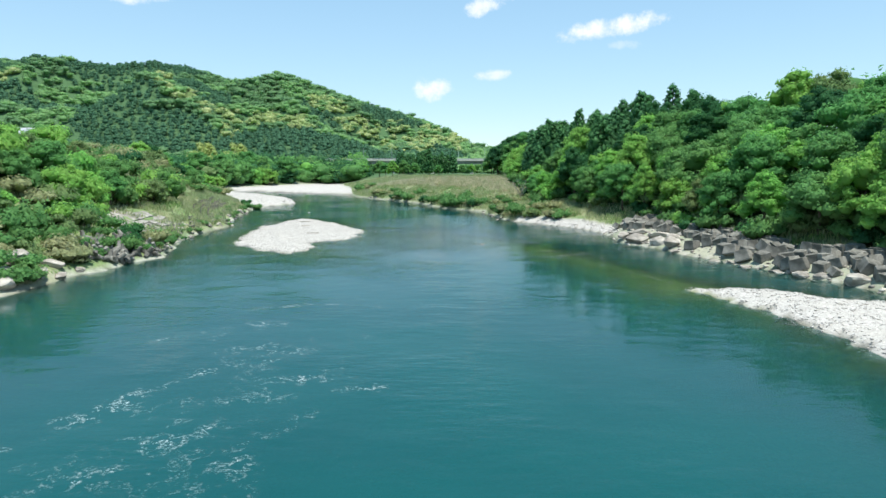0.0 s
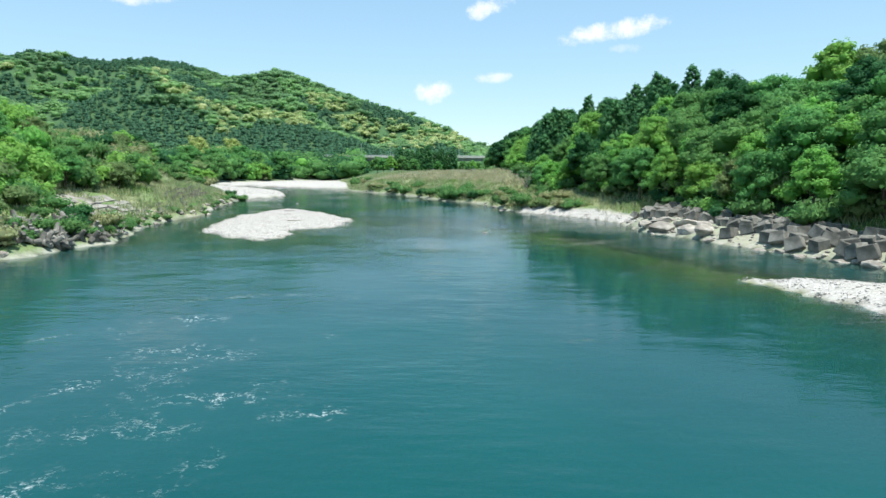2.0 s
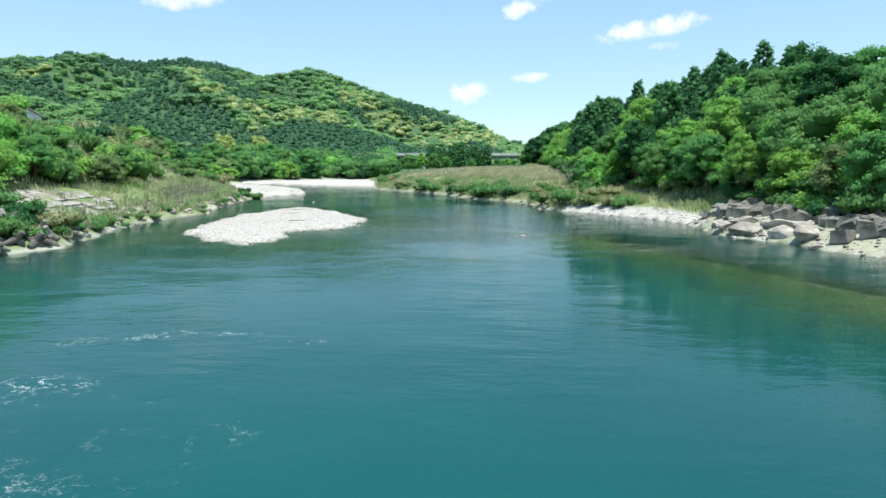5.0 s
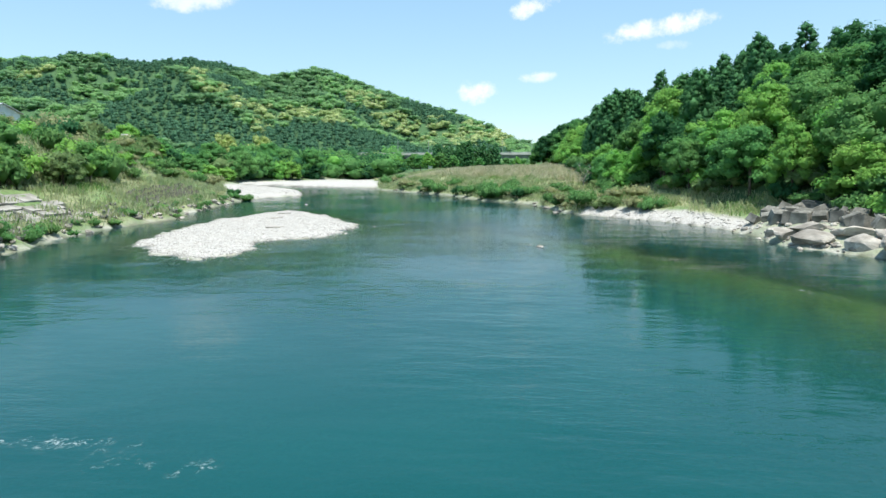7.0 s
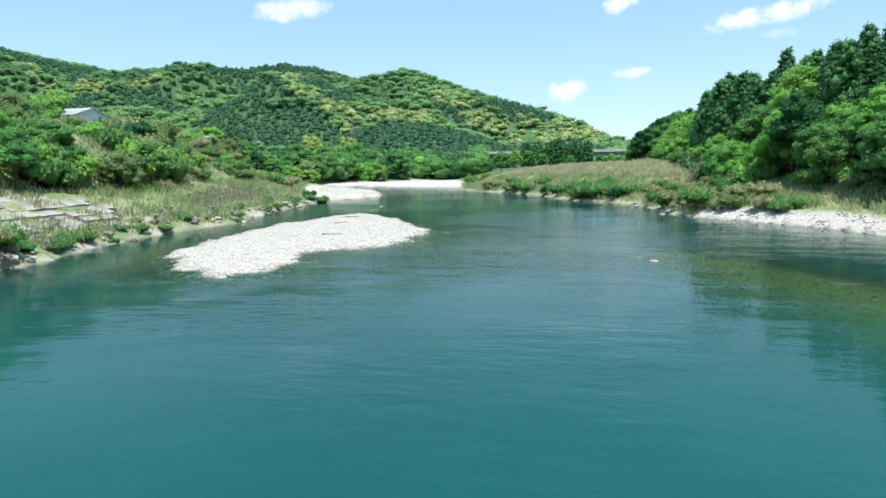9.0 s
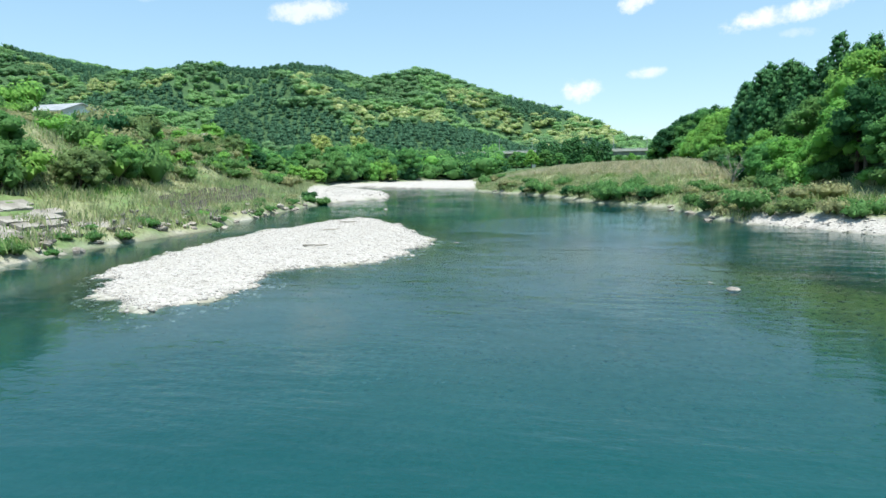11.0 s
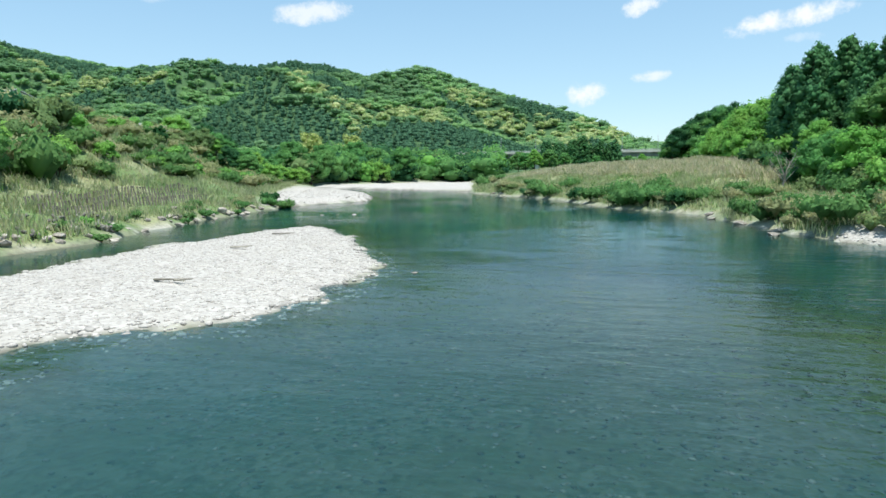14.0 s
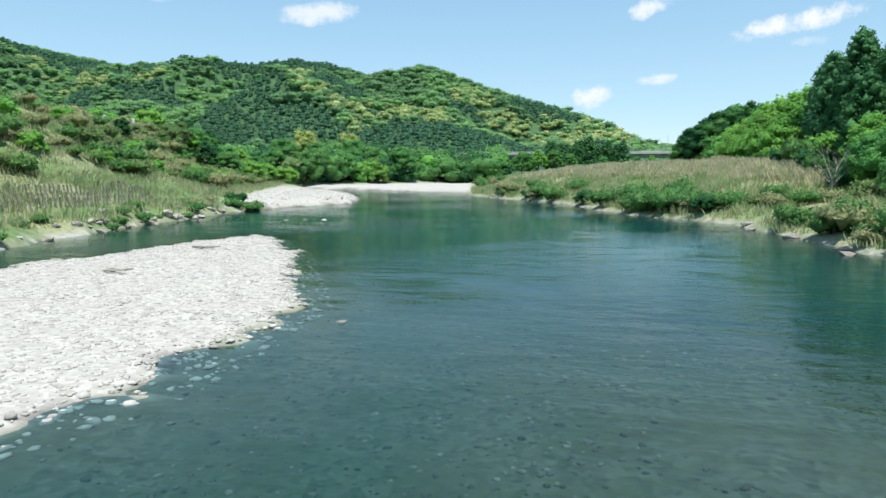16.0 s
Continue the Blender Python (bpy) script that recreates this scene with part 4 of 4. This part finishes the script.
grass("dry_grass", 91, (-60, 45), (60, 300), 33000, lambda X, Y: meadow(X, Y) & (lumps(X, Y, 12, 92) > -0.75), M_GRASS, 0.85, "tall dry straw-coloured grass on the river meadow")
grass("green_grass", 93, (-60, 45), (60, 300), 14000, lambda X, Y: meadow(X, Y) & (lumps(X, Y, 14, 94) > 0.1), M_GREENGRASS, 0.8, "fresh green grass and weeds on the river meadow")
LEVEE = [(21, 160), (12, 190), (-6, 213), (-24, 233)]
grass("levee_grass", 90, (-40, 36), (150, 250), 26000, lambda X, Y: meadow(X, Y) & (seg_distance(LEVEE, X, Y, False) < 8), M_HAY, 0.9, "pale straw-yellow grass on a low levee")
grass("bank_dry_grass", 95, (-125, -32), (78, 240), 21000, lambda X, Y: left_slope(X, Y) & ~slabs_zone(X, Y) & (lumps(X, Y, 12, 96) > -0.7), M_GRASS, 0.8, "pale dry grass on the left river bank")
grass("bank_green_grass", 97, (-125, -32), (30, 240), 16000, lambda X, Y: left_slope(X, Y) & ~slabs_zone(X, Y) & (lumps(X, Y, 13, 98) + (80 - Y) / 60 > 0.1), M_GREENGRASS, 0.75, "green grass and weeds on the left river bank")

# ---- stones ----
def stones(name, X, Y, lo, hi, seed, label, mat, sink=0.25, flat=0.46):
    rng = np.random.RandomState(seed)
    n = len(X)
    Z = ground_height(X, Y)
    size = lo * (hi / lo) ** (rng.uniform(0, 1, n) ** 1.8)
    V = ICOSA_V[None] * (1 + rng.uniform(-0.24, 0.24, (n, 12, 1)))
    V = V * (size[:, None] * np.stack([rng.uniform(0.8, 1.3, n), rng.uniform(0.7, 1.0, n), flat * rng.uniform(0.7, 1.15, n)], 1))[:, None, :]
    a = rng.uniform(0, 6.283, n)
    c, s = np.cos(a)[:, None], np.sin(a)[:, None]
    V = np.stack([V[..., 0] * c - V[..., 1] * s, V[..., 0] * s + V[..., 1] * c, V[..., 2]], 2)
    V = V + np.stack([X, Y, Z + size * (flat * 0.5 - sink)], 1)[:, None, :]
    F = (ICOSA_F[None] + (np.arange(n) * 12)[:, None, None]).reshape(-1, 3)
    ob = mesh_object(name, V.reshape(-1, 3), F, mat)
    return tagged(ob, label, "gravel", kind="stuff")


def spots_in(seed, outline, lo, hi, xr, yr, tries):
    rng = np.random.RandomState(seed)
    X, Y = rng.uniform(*xr, tries), rng.uniform(*yr, tries)
    d = signed(outline, X, Y)
    ok = (d > lo) & (d < hi)
    return X[ok], Y[ok]


stones("island_gravel", *spots_in(101, ISLAND, 0.1, 99, (-33, -11), (72, 124), 30000), 0.04, 0.12, 102, "pale rounded river gravel on a mid-stream bar", M_STONE)
stones("island_edge_stones", *spots_in(103, ISLAND, -1.1, 0.6, (-36, -9), (70, 127), 17000), 0.05, 0.19, 104, "pale stones scattered along the bar's waterline", M_STONE)
stones("side_bar_gravel", *spots_in(105, NEAR_BAR, -0.3, 99, (20, 40), (18, 54), 12000), 0.04, 0.125, 106, "pale gravel on a bar beside the bank", M_STONE)
stones("second_bar_gravel", *spots_in(107, SECOND_BAR, 0.0, 99, (-86, -40), (145, 236), 6500), 0.08, 0.26, 108, "pale gravel on a point bar", M_STONE)
stones("beach_gravel", *spots_in(109, BEACH, -0.3, 99, (10, 28), (90, 121), 5500), 0.05, 0.18, 110, "pale gravel on a narrow beach", M_STONE)
M_BED = mineral("bed_stone", (0.06, 0.055, 0.045), (0.22, 0.20, 0.165), 2, 10, 0.8, 0.3, 0.03, 0.5)
rng = np.random.RandomState(111)
bx, by = rng.normal(-1, 10, 12000), rng.uniform(70, 112, 12000)
ok = ground_height(bx, by) < -0.1
stones("bed_cobbles", bx[ok], by[ok], 0.035, 0.095, 112, "brown and grey cobbles under shallow water", M_BED, 0.2)


rng = np.random.RandomState(113)
bx, by = rng.uniform(20, 50, 3800), rng.uniform(36, 97, 3800)
ok = (signed(RIGHT, bx, by) > -0.6) & (signed(RIGHT, bx, by) < 7.5)
stones("bank_rubble", bx[ok], by[ok], 0.10, 0.42, 114, "pale broken rock rubble between concrete blocks", M_ROCK, 0.2, 0.6)


def boulder(seed, mat=None, label="", name="boulder", group="boulders along the banks", cut=7):
    """An angular rock: a ball cut by planes, with chipped facets."""
    rng = np.random.RandomState(seed)
    bm = bmesh.new()
    bmesh.ops.create_icosphere(bm, subdivisions=3, radius=1)
    planes = [(Vector(rng.normal(0, 1, 3)).normalized(), rng.uniform(0.42, 0.78)) for _ in range(cut + 5)]
    for vtx in bm.verts:
        for n, d in planes:
            over = vtx.co.dot(n) - d
            if over > 0:
                vtx.co -= n * over * 0.98
        vtx.co *= 1 + 0.07 * noise.noise(vtx.co * 2.2 + Vector((seed, 0, 0)))
    ob = part(name, bm, mat or M_ROCK)
    return tagged(ob, label, "rock", group)


ROCKS = [boulder(201, label="pale angular boulder at the water's edge"), boulder(202, label="light grey worn rock on the bank", cut=9), boulder(203, label="flat-topped pale rock half in water", cut=6)]


def rock(k, x, y, s, flat=0.7, sink=0.3, turn=0.0, z=None):
    ob = ROCKS[k % 3]
    z0 = max(height(x, y), -0.4) if z is None else z
    m = Matrix.Translation((x, y, z0 + s * (flat - sink * 1.6))) @ pose(0, 0, 0, 0, 0, turn)
    if ob.name not in USED:
        USED.add(ob.name)
        ob.matrix_basis = m
    else:
        ob = copy_thing(ob, m)
    ob.scale = (s * 1.15, s * 0.9, s * flat)


rng = np.random.RandomState(31)
# rocky outcrop and boulders at the right bank
for k, (x, y, s) in enumerate(((26.2, 83.5, 1.7), (27.5, 80, 1.5), (25.2, 86.8, 1.4), (28.6, 77.8, 1.2), (27, 86.5, 1.8), (28.4, 83, 1.6), (25.4, 90, 1.0), (29.6, 80.5, 1.5),
                               (28.2, 75.3, 0.8), (30.2, 68.6, 0.8), (31.6, 64.5, 0.9), (33.2, 61.5, 0.8), (34.2, 59.2, 1.0), (35.4, 57.5, 1.0), (31.0, 66.8, 0.6), (36.4, 54.6, 1.2), (38, 52, 1.1), (30.6, 87.5, 1.4))):
    rock(k, x, y, s, rng.uniform(0.5, 0.75), 0.3, rng.uniform(0, 360))
# boulders on the near left bank
for k, (x, y, s) in enumerate(((-35.2, 49.5, 1.3), (-36.8, 51, 1.5), (-35.2, 53.5, 1.2), (-37.5, 54, 1.4), (-34.8, 56, 0.9), (-36.2, 57, 1.1), (-39, 52.5, 1.2), (-34.6, 59, 0.7), (-36, 47, 1.3))):
    rock(k, x, y, s, rng.uniform(0.55, 0.8), 0.25, rng.uniform(0, 360))
# riprap at the left waterline
for k in range(80):
    y = rng.uniform(73, 150)
    x = np.interp(y, [71, 77, 84, 95, 107, 117, 127, 139, 149], [-31.4, -34, -36.2, -37.7, -37.2, -41, -43, -45, -47.6]) - rng.uniform(-0.3, 2.6)
    rock(k, x, y, rng.uniform(0.25, 0.62), rng.uniform(0.5, 0.8), 0.25, rng.uniform(0, 360))
# cliff foot below the far trees, stones in the stream, stones under the meadow
for k in range(3, 10):
    rock(k, -96 - 4.2 * k, 263 + 1.7 * k + rng.uniform(0, 3), rng.uniform(1.1, 1.9), 1.0, 0.35, rng.uniform(0, 360))
for k in range(26):
    t = rng.uniform(0, 1)
    x, y = (7.5, 140) if t < 0.1 else (-2 - 26 * t, 153 + 52 * t)
    rock(k, x + rng.uniform(-0.6, 1.0), y + rng.uniform(-1, 1), rng.uniform(0.35, 0.8), 0.5, 0.25, rng.uniform(0, 360))
for k, (x, y, s) in enumerate(((5.2, 82.8, 0.34), (4.4, 84.4, 0.22), (9.6, 121.5, 0.7), (8.9, 131.5, 0.8), (10.6, 124.5, 0.9), (7.6, 137.5, 0.6), (-11.3, 98.8, 0.22), (-34.5, 137, 0.4), (-33, 138, 0.3), (-31, 138.5, 0.35), (-36.5, 141, 0.3))):
    rock(k, x, y, s, 0.5, 0.3, 40 * k, -0.05)


# ---- concrete armour blocks on the right bank ----
def armour_block():
    bm = bmesh.new()
    add_box(bm, 0, 0, 0, 2.0, 2.0, 1.5, 0.06)
    for vtx in bm.verts:
        if vtx.co.z > 0:
            vtx.co.x *= 0.86
            vtx.co.y *= 0.86
        vtx.co += Vector(rng.normal(0, 0.018, 3))
    thing = part("concrete_armour_block", bm, M_CONC)
    return tagged(thing, "weathered grey concrete armour block, tilted on the rocky bank", "concrete block", "armour blocks on the right bank")


BLOCK = armour_block()
base = [(38.6, 50.5), (36.4, 57.6), (34.6, 62), (31.8, 69), (30.3, 74.2), (30.0, 79), (29.2, 86), (27.6, 93), (26.8, 98)]
first = True
for row, (inland, rise, step) in enumerate(((-0.2, 0.35, 2.7), (1.4, 0.9, 2.3), (3.1, 1.2, 2.3), (5.0, 1.6, 2.4))):
    for k in range(38):
        u = k / 37 * (len(base) - 1) + rng.uniform(-0.12, 0.12)
        u = min(max(u, 0), len(base) - 1.001)
        i = int(u)
        (ax, ay), (bx2, by2) = base[i], base[i + 1]
        x, y = ax + (bx2 - ax) * (u - i) + inland + rng.uniform(-0.5, 0.5), ay + (by2 - ay) * (u - i) + rng.uniform(-0.6, 0.6)
        if row == 0 and (75 < y < 90 or rng.uniform() < 0.3) or row == 3 and rng.uniform() < 0.12:
            continue
        tip = 26 if row < 3 else 6
        mpose = Matrix.Translation((x, y, height(x, y) + (0.38 if row < 3 else 0.5))) @ pose(0, 0, 0, rng.uniform(-tip, tip), rng.uniform(-tip, tip), rng.uniform(0, 90) if row < 3 else rng.uniform(22, 32))
        if first:
            BLOCK.matrix_basis, first, ob = mpose, False, BLOCK
        else:
            ob = copy_thing(BLOCK, mpose)
        ob.scale = (rng.uniform(0.46, 0.8) if row < 3 else rng.uniform(0.62, 0.72),) * 3


# ---- tetrapods on the left bank ----
def tetrapod():
    bm = bmesh.new()
    bmesh.ops.create_icosphere(bm, subdivisions=1, radius=0.34)
    for d in ((0, 0, 1), (0.943, 0, -0.333), (-0.471, 0.816, -0.333), (-0.471, -0.816, -0.333)):
        limb(bm, Vector(d) * 0.15, Vector(d) * 0.85, 0.30, 0.19, 8)
    ob = part("tetrapod", bm, M_CONC)
    return tagged(ob, "dark weathered concrete tetrapod in a heap on the bank", "tetrapod", "tetrapods heaped on the left bank")


TETRA = tetrapod()
first = True
for k in range(125):
    if k < 62:
        y = rng.uniform(61.5, 71.5)
        d = rng.uniform(0.2, 5.2)
    else:
        y = rng.uniform(72, 112)
        d = rng.uniform(0.8, 4.4)
    x = np.interp(y, [58, 66, 71, 77, 84, 95, 107, 117], [-34, -33, -31.4, -34, -36.2, -37.7, -37.2, -41]) - d
    mpose = Matrix.Translation((x, y, height(x, y) + (rng.uniform(0.15, 0.6) if k < 62 else rng.uniform(0.0, 0.25)))) @ pose(0, 0, 0, rng.uniform(0, 360), rng.uniform(0, 360), rng.uniform(0, 360))
    if first:
        TETRA.matrix_basis, first, ob = mpose, False, TETRA
    else:
        ob = copy_thing(TETRA, mpose)
    ob.scale = (rng.uniform(0.8, 1.0) if k < 62 else rng.uniform(0.45, 0.65),) * 3

# ---- stepped concrete slope on the left bank ----
slope = new("concrete_revetment")
tagged(slope, "pale stepped concrete slope with weeds in its joints", "revetment")
for r in range(8):
    y = 76.0 - 0.6 * r + rng.uniform(0, 1)
    while y < 95 - 0.9 * r:
        ln = rng.uniform(2.2, 6.5)
        yc = y + ln / 2
        y += ln + 0.06
        if rng.uniform() < 0.04:
            continue
        shore = np.interp(yc, [77, 84, 95, 107], [-34, -36.2, -37.7, -37.2])
        x = shore - 3.2 - 0.9 * r
        bm = bmesh.new()
        bmesh.ops.create_grid(bm, x_segments=2, y_segments=7, size=0.5)
        bmesh.ops.scale(bm, vec=(1.05, ln, 1), verts=bm.verts)
        g = bmesh.ops.extrude_face_region(bm, geom=bm.faces[:])
        bmesh.ops.translate(bm, vec=(0, 0, 0.42), verts=[e for e in g["geom"] if isinstance(e, bmesh.types.BMVert)])
        bmesh.ops.recalc_face_normals(bm, faces=bm.faces)
        for vtx in bm.verts:
            vtx.co += Vector((rng.normal(0, 0.03), 0, rng.normal(0, 0.018)))
        ob = part("slab", bm, M_PALECONC, slope)
        ob.matrix_basis = Matrix.Translation((x, yc, height(x, yc) - 0.37 + rng.uniform(-0.02, 0.02))) @ pose(0, 0, 0, rng.uniform(-0.5, 0.5), 21 + rng.uniform(-1.5, 1.5), 7 if yc < 92 else -1)

# ---- stake fence along the left bench ----
fence = new("stake_fence")
tagged(fence, "grey-brown rows of upright wooden stakes along the bank", "fence")
M_STAKE = mineral("weathered_timber", (0.16, 0.15, 0.12), (0.32, 0.30, 0.25), 2, 12, 0.95, 0.4, 0.03)
stake_me = None
for tier in range(3):
    for k in range(52):
        y = 107 + 0.55 * k
        x = np.interp(y, [107, 117, 127, 139], [-37.2, -41, -43, -45]) - 3.9 - 1.2 * tier
        if stake_me is None:
            bm = bmesh.new()
            limb(bm, (0, 0, -0.3), (0, 0, 0.85), 0.09, 0.075, 7)
            ob = part("stake", bm, M_STAKE, fence)
            stake_me = ob.data
        else:
            ob = new("stake", stake_me)
            ob.parent = fence
        ob.matrix_basis = Matrix.Translation((x, y, height(x, y))) @ pose(0, 0, 0, rng.uniform(-4, 4), rng.uniform(-14, 0), 0)

# ---- road bridge up the valley ----
bridge = new("road_bridge")
tagged(bridge, "pale concrete road bridge on tall piers with a light railing", "bridge")
B0, B1, BZ, BYY = -74.0, 62.0, 13.2, 366.0
bm = bmesh.new()
add_box(bm, (B0 + B1) / 2, BYY, BZ, B1 - B0, 7.0, 0.5, 0.05)
part("deck", bm, M_BRIDGE, bridge)
for off in (-2.6, 0, 2.6):
    bm = bmesh.new()
    add_box(bm, (B0 + B1) / 2, BYY + off, BZ - 1.15, B1 - B0, 0.5, 1.75, 0.04)
    part("girder", bm, M_GIRDER, bridge, "dark painted steel girder")
for px in (-58.0, -35.6, -13.0, 9.8, 33.0):
    bm = bmesh.new()
    base_z = height(px, BYY) - 1
    add_box(bm, px, BYY, (BZ - 2.9 + base_z) / 2, 1.9, 4.6, BZ - 2.9 - base_z, 0.25)
    add_box(bm, px, BYY, BZ - 2.5, 2.6, 6.4, 0.9, 0.12)
    part("pier", bm, M_BRIDGE, bridge, "white concrete pier")
for side in (-3.4, 3.4):
    bm = bmesh.new()
    add_box(bm, (B0 + B1) / 2, BYY + side, BZ + 0.22, B1 - B0, 0.30, 0.95, 0.03)
    part("kerb", bm, M_BRIDGE, bridge)
    for lift in (0.85, 1.2):
        bm = bmesh.new()
        add_box(bm, (B0 + B1) / 2, BYY + side, BZ + lift, B1 - B0, 0.09, 0.09, 0.01)
        part("rail", bm, M_METAL, bridge)
    bm_post = None
    for k in range(46):
        px = B0 + 1.5 + k * 3.0
        if bm_post is None:
            bm = bmesh.new()
            add_box(bm, 0, 0, 0, 0.1, 0.1, 1.0, 0.01)
            ob = part("railing_post", bm, M_METAL, bridge)
            bm_post = ob.data
        else:
            ob = new("railing_post", bm_post)
            ob.parent = bridge
        ob.location = (px, BYY + side, BZ + 0.72)


def lamp_post(x):
    thing = new("street_lamp")
    bm = bmesh.new()
    limb(bm, (0, 0, 0), (0, 0, 6.4), 0.12, 0.07, 8)
    limb(bm, (0, 0, 6.35), (0, 1.3, 6.75), 0.06, 0.05, 6)
    part("pole", bm, M_METAL, thing)
    bm = bmesh.new()
    add_box(bm, 0, 1.6, 6.75, 0.3, 0.8, 0.16, 0.05)
    part("lamp_head", bm, M_METAL, thing)
    thing.location = (x, BYY - 3.2, BZ + 0.25)
    return tagged(thing, "slim grey street lamp on the road bridge", "street lamp", "lamps on the bridge")


for x in (-52, -36, 2, 17):
    lamp_post(x)


# ---- buildings on the plateau ----
def shed(name, x, y, z, w, d, h, roof_h, label, roof_mat, category="shed", doors=2):
    thing = new(name)
    bm = bmesh.new()
    add_box(bm, 0, 0, h / 2 - 0.5, w, d, h + 1.0, 0.03)
    part("wall", bm, M_WHITE, thing)
    bm = bmesh.new()
    o = 0.5
    for sgn in (-1, 1):
        a = [bm.verts.new(p) for p in ((-w / 2 - o, sgn * (d / 2 + o), h - 0.05), (w / 2 + o, sgn * (d / 2 + o), h - 0.05), (w / 2 + o, 0, h + roof_h), (-w / 2 - o, 0, h + roof_h))]
        t = [bm.verts.new(vv.co + Vector((0, 0, 0.14))) for vv in a]
        bm.faces.new(a), bm.faces.new(t)
        for k in range(4):
            bm.faces.new((a[k], a[(k + 1) % 4], t[(k + 1) % 4], t[k]))
    bmesh.ops.recalc_face_normals(bm, faces=bm.faces)
    part("roof", bm, roof_mat, thing)
    for sgn in (-1, 1):
        bm = bmesh.new()
        a = [bm.verts.new(p) for p in ((sgn * w / 2, -d / 2, h), (sgn * w / 2, d / 2, h), (sgn * w / 2, 0, h + roof_h))]
        bm.faces.new(a)
        g = bmesh.ops.extrude_face_region(bm, geom=bm.faces[:])
        bmesh.ops.translate(bm, vec=(-sgn * 0.15, 0, 0), verts=[e for e in g["geom"] if isinstance(e, bmesh.types.BMVert)])
        part("gable", bm, M_WHITE, thing)
    for k in range(doors):
        bm = bmesh.new()
        add_box(bm, -w / 2 + w * (k + 0.5) / doors, -d / 2 - 0.02, h * 0.5, w / doors * 0.45, 0.08, h * 0.45, 0.01)
        part("window", bm, M_WINDOW, thing)
    thing.location = (x, y, z)
    return tagged(thing, label, category)


shed("farm_shed", -114, 160, height(-114, 160), 22, 10, 3.6, 1.8, "long shed with a pale grey metal roof", M_METAL, doors=5)


def marker(x, y, w, h):
    """An upright white slab on a wider foot."""
    thing = new("white_slab")
    bm = bmesh.new()
    add_box(bm, 0, 0, 0.15, w * 1.3, 0.7, 0.9, 0.03)
    part("foot", bm, M_PALECONC, thing)
    bm = bmesh.new()
    add_box(bm, 0, 0, 0.6 + h / 2, w, 0.45, h, 0.05)
    part("slab", bm, M_WHITE, thing)
    thing.matrix_basis = Matrix.Translation((x, y, height(x, y))) @ pose(0, 0, 0, 0, 0, 42)
    return tagged(thing, "upright white slab at the top of the bank", "white slab", "white slabs on the bank's edge")


for x, y, w, h in ((-95.4, 161.5, 0.9, 0.6), (-94.6, 163, 0.8, 0.9), (-93.2, 164, 1.1, 0.9), (-92.4, 165, 1.1, 1.0), (-91.4, 166, 0.7, 1.3), (-90.5, 166.6, 0.5, 1.2), (-89.8, 167.4, 1.0, 1.4), (-89, 168, 1.2, 1.6), (-87.5, 172, 1.2, 0.7), (-85.5, 175, 1.5, 0.8)):
    marker(x, y, w, h)
shed("house", -66, 396, height(-66, 396) + 1.5, 6, 5, 5.5, 1.8, "small white house at the end of the bridge", M_METAL, "house", 3)

# ---- bare tree and driftwood ----
snag = new("bare_tree")
bm = bmesh.new()
limb(bm, (0, 0, -0.3), (0.3, 0, 2.0), 0.14, 0.1, 7)
part("trunk", bm, M_PALECONC, snag)
for k in range(9):
    a = k * 2.4
    bm = bmesh.new()
    tip = (1.5 * math.cos(a), 1.2 * math.sin(a), 2.6 + 0.22 * k)
    limb(bm, (0.2, 0, 1.0 + 0.1 * k), tip, 0.06, 0.025, 5)
    for j in range(3):
        limb(bm, tip, (tip[0] + rng.uniform(-0.6, 0.6), tip[1] + rng.uniform(-0.6, 0.6), tip[2] + rng.uniform(0.3, 0.9)), 0.025, 0.01, 4)
    part("branch", bm, M_PALECONC, snag)
snag.location = (16.6, 150, height(16.6, 150))
tagged(snag, "pale leafless small tree at the wood's edge", "tree")
for x, y, n in ((-24, 103, 5), (-20, 92, 3), (-26, 112, 3)):
    bm = bmesh.new()
    for k in range(n):
        a = rng.uniform(-0.4, 0.4)
        limb(bm, (rng.uniform(-0.5, 0.5), rng.uniform(-0.2, 0.2), 0.06), (1.3 * math.cos(a), 1.3 * math.sin(a), 0.12), 0.05, 0.02, 5)
    ob = part("driftwood", bm, M_STAKE)
    ob.location = (x, y, height(x, y) + 0.04)
    tagged(ob, "small heap of grey driftwood sticks on gravel", "driftwood")
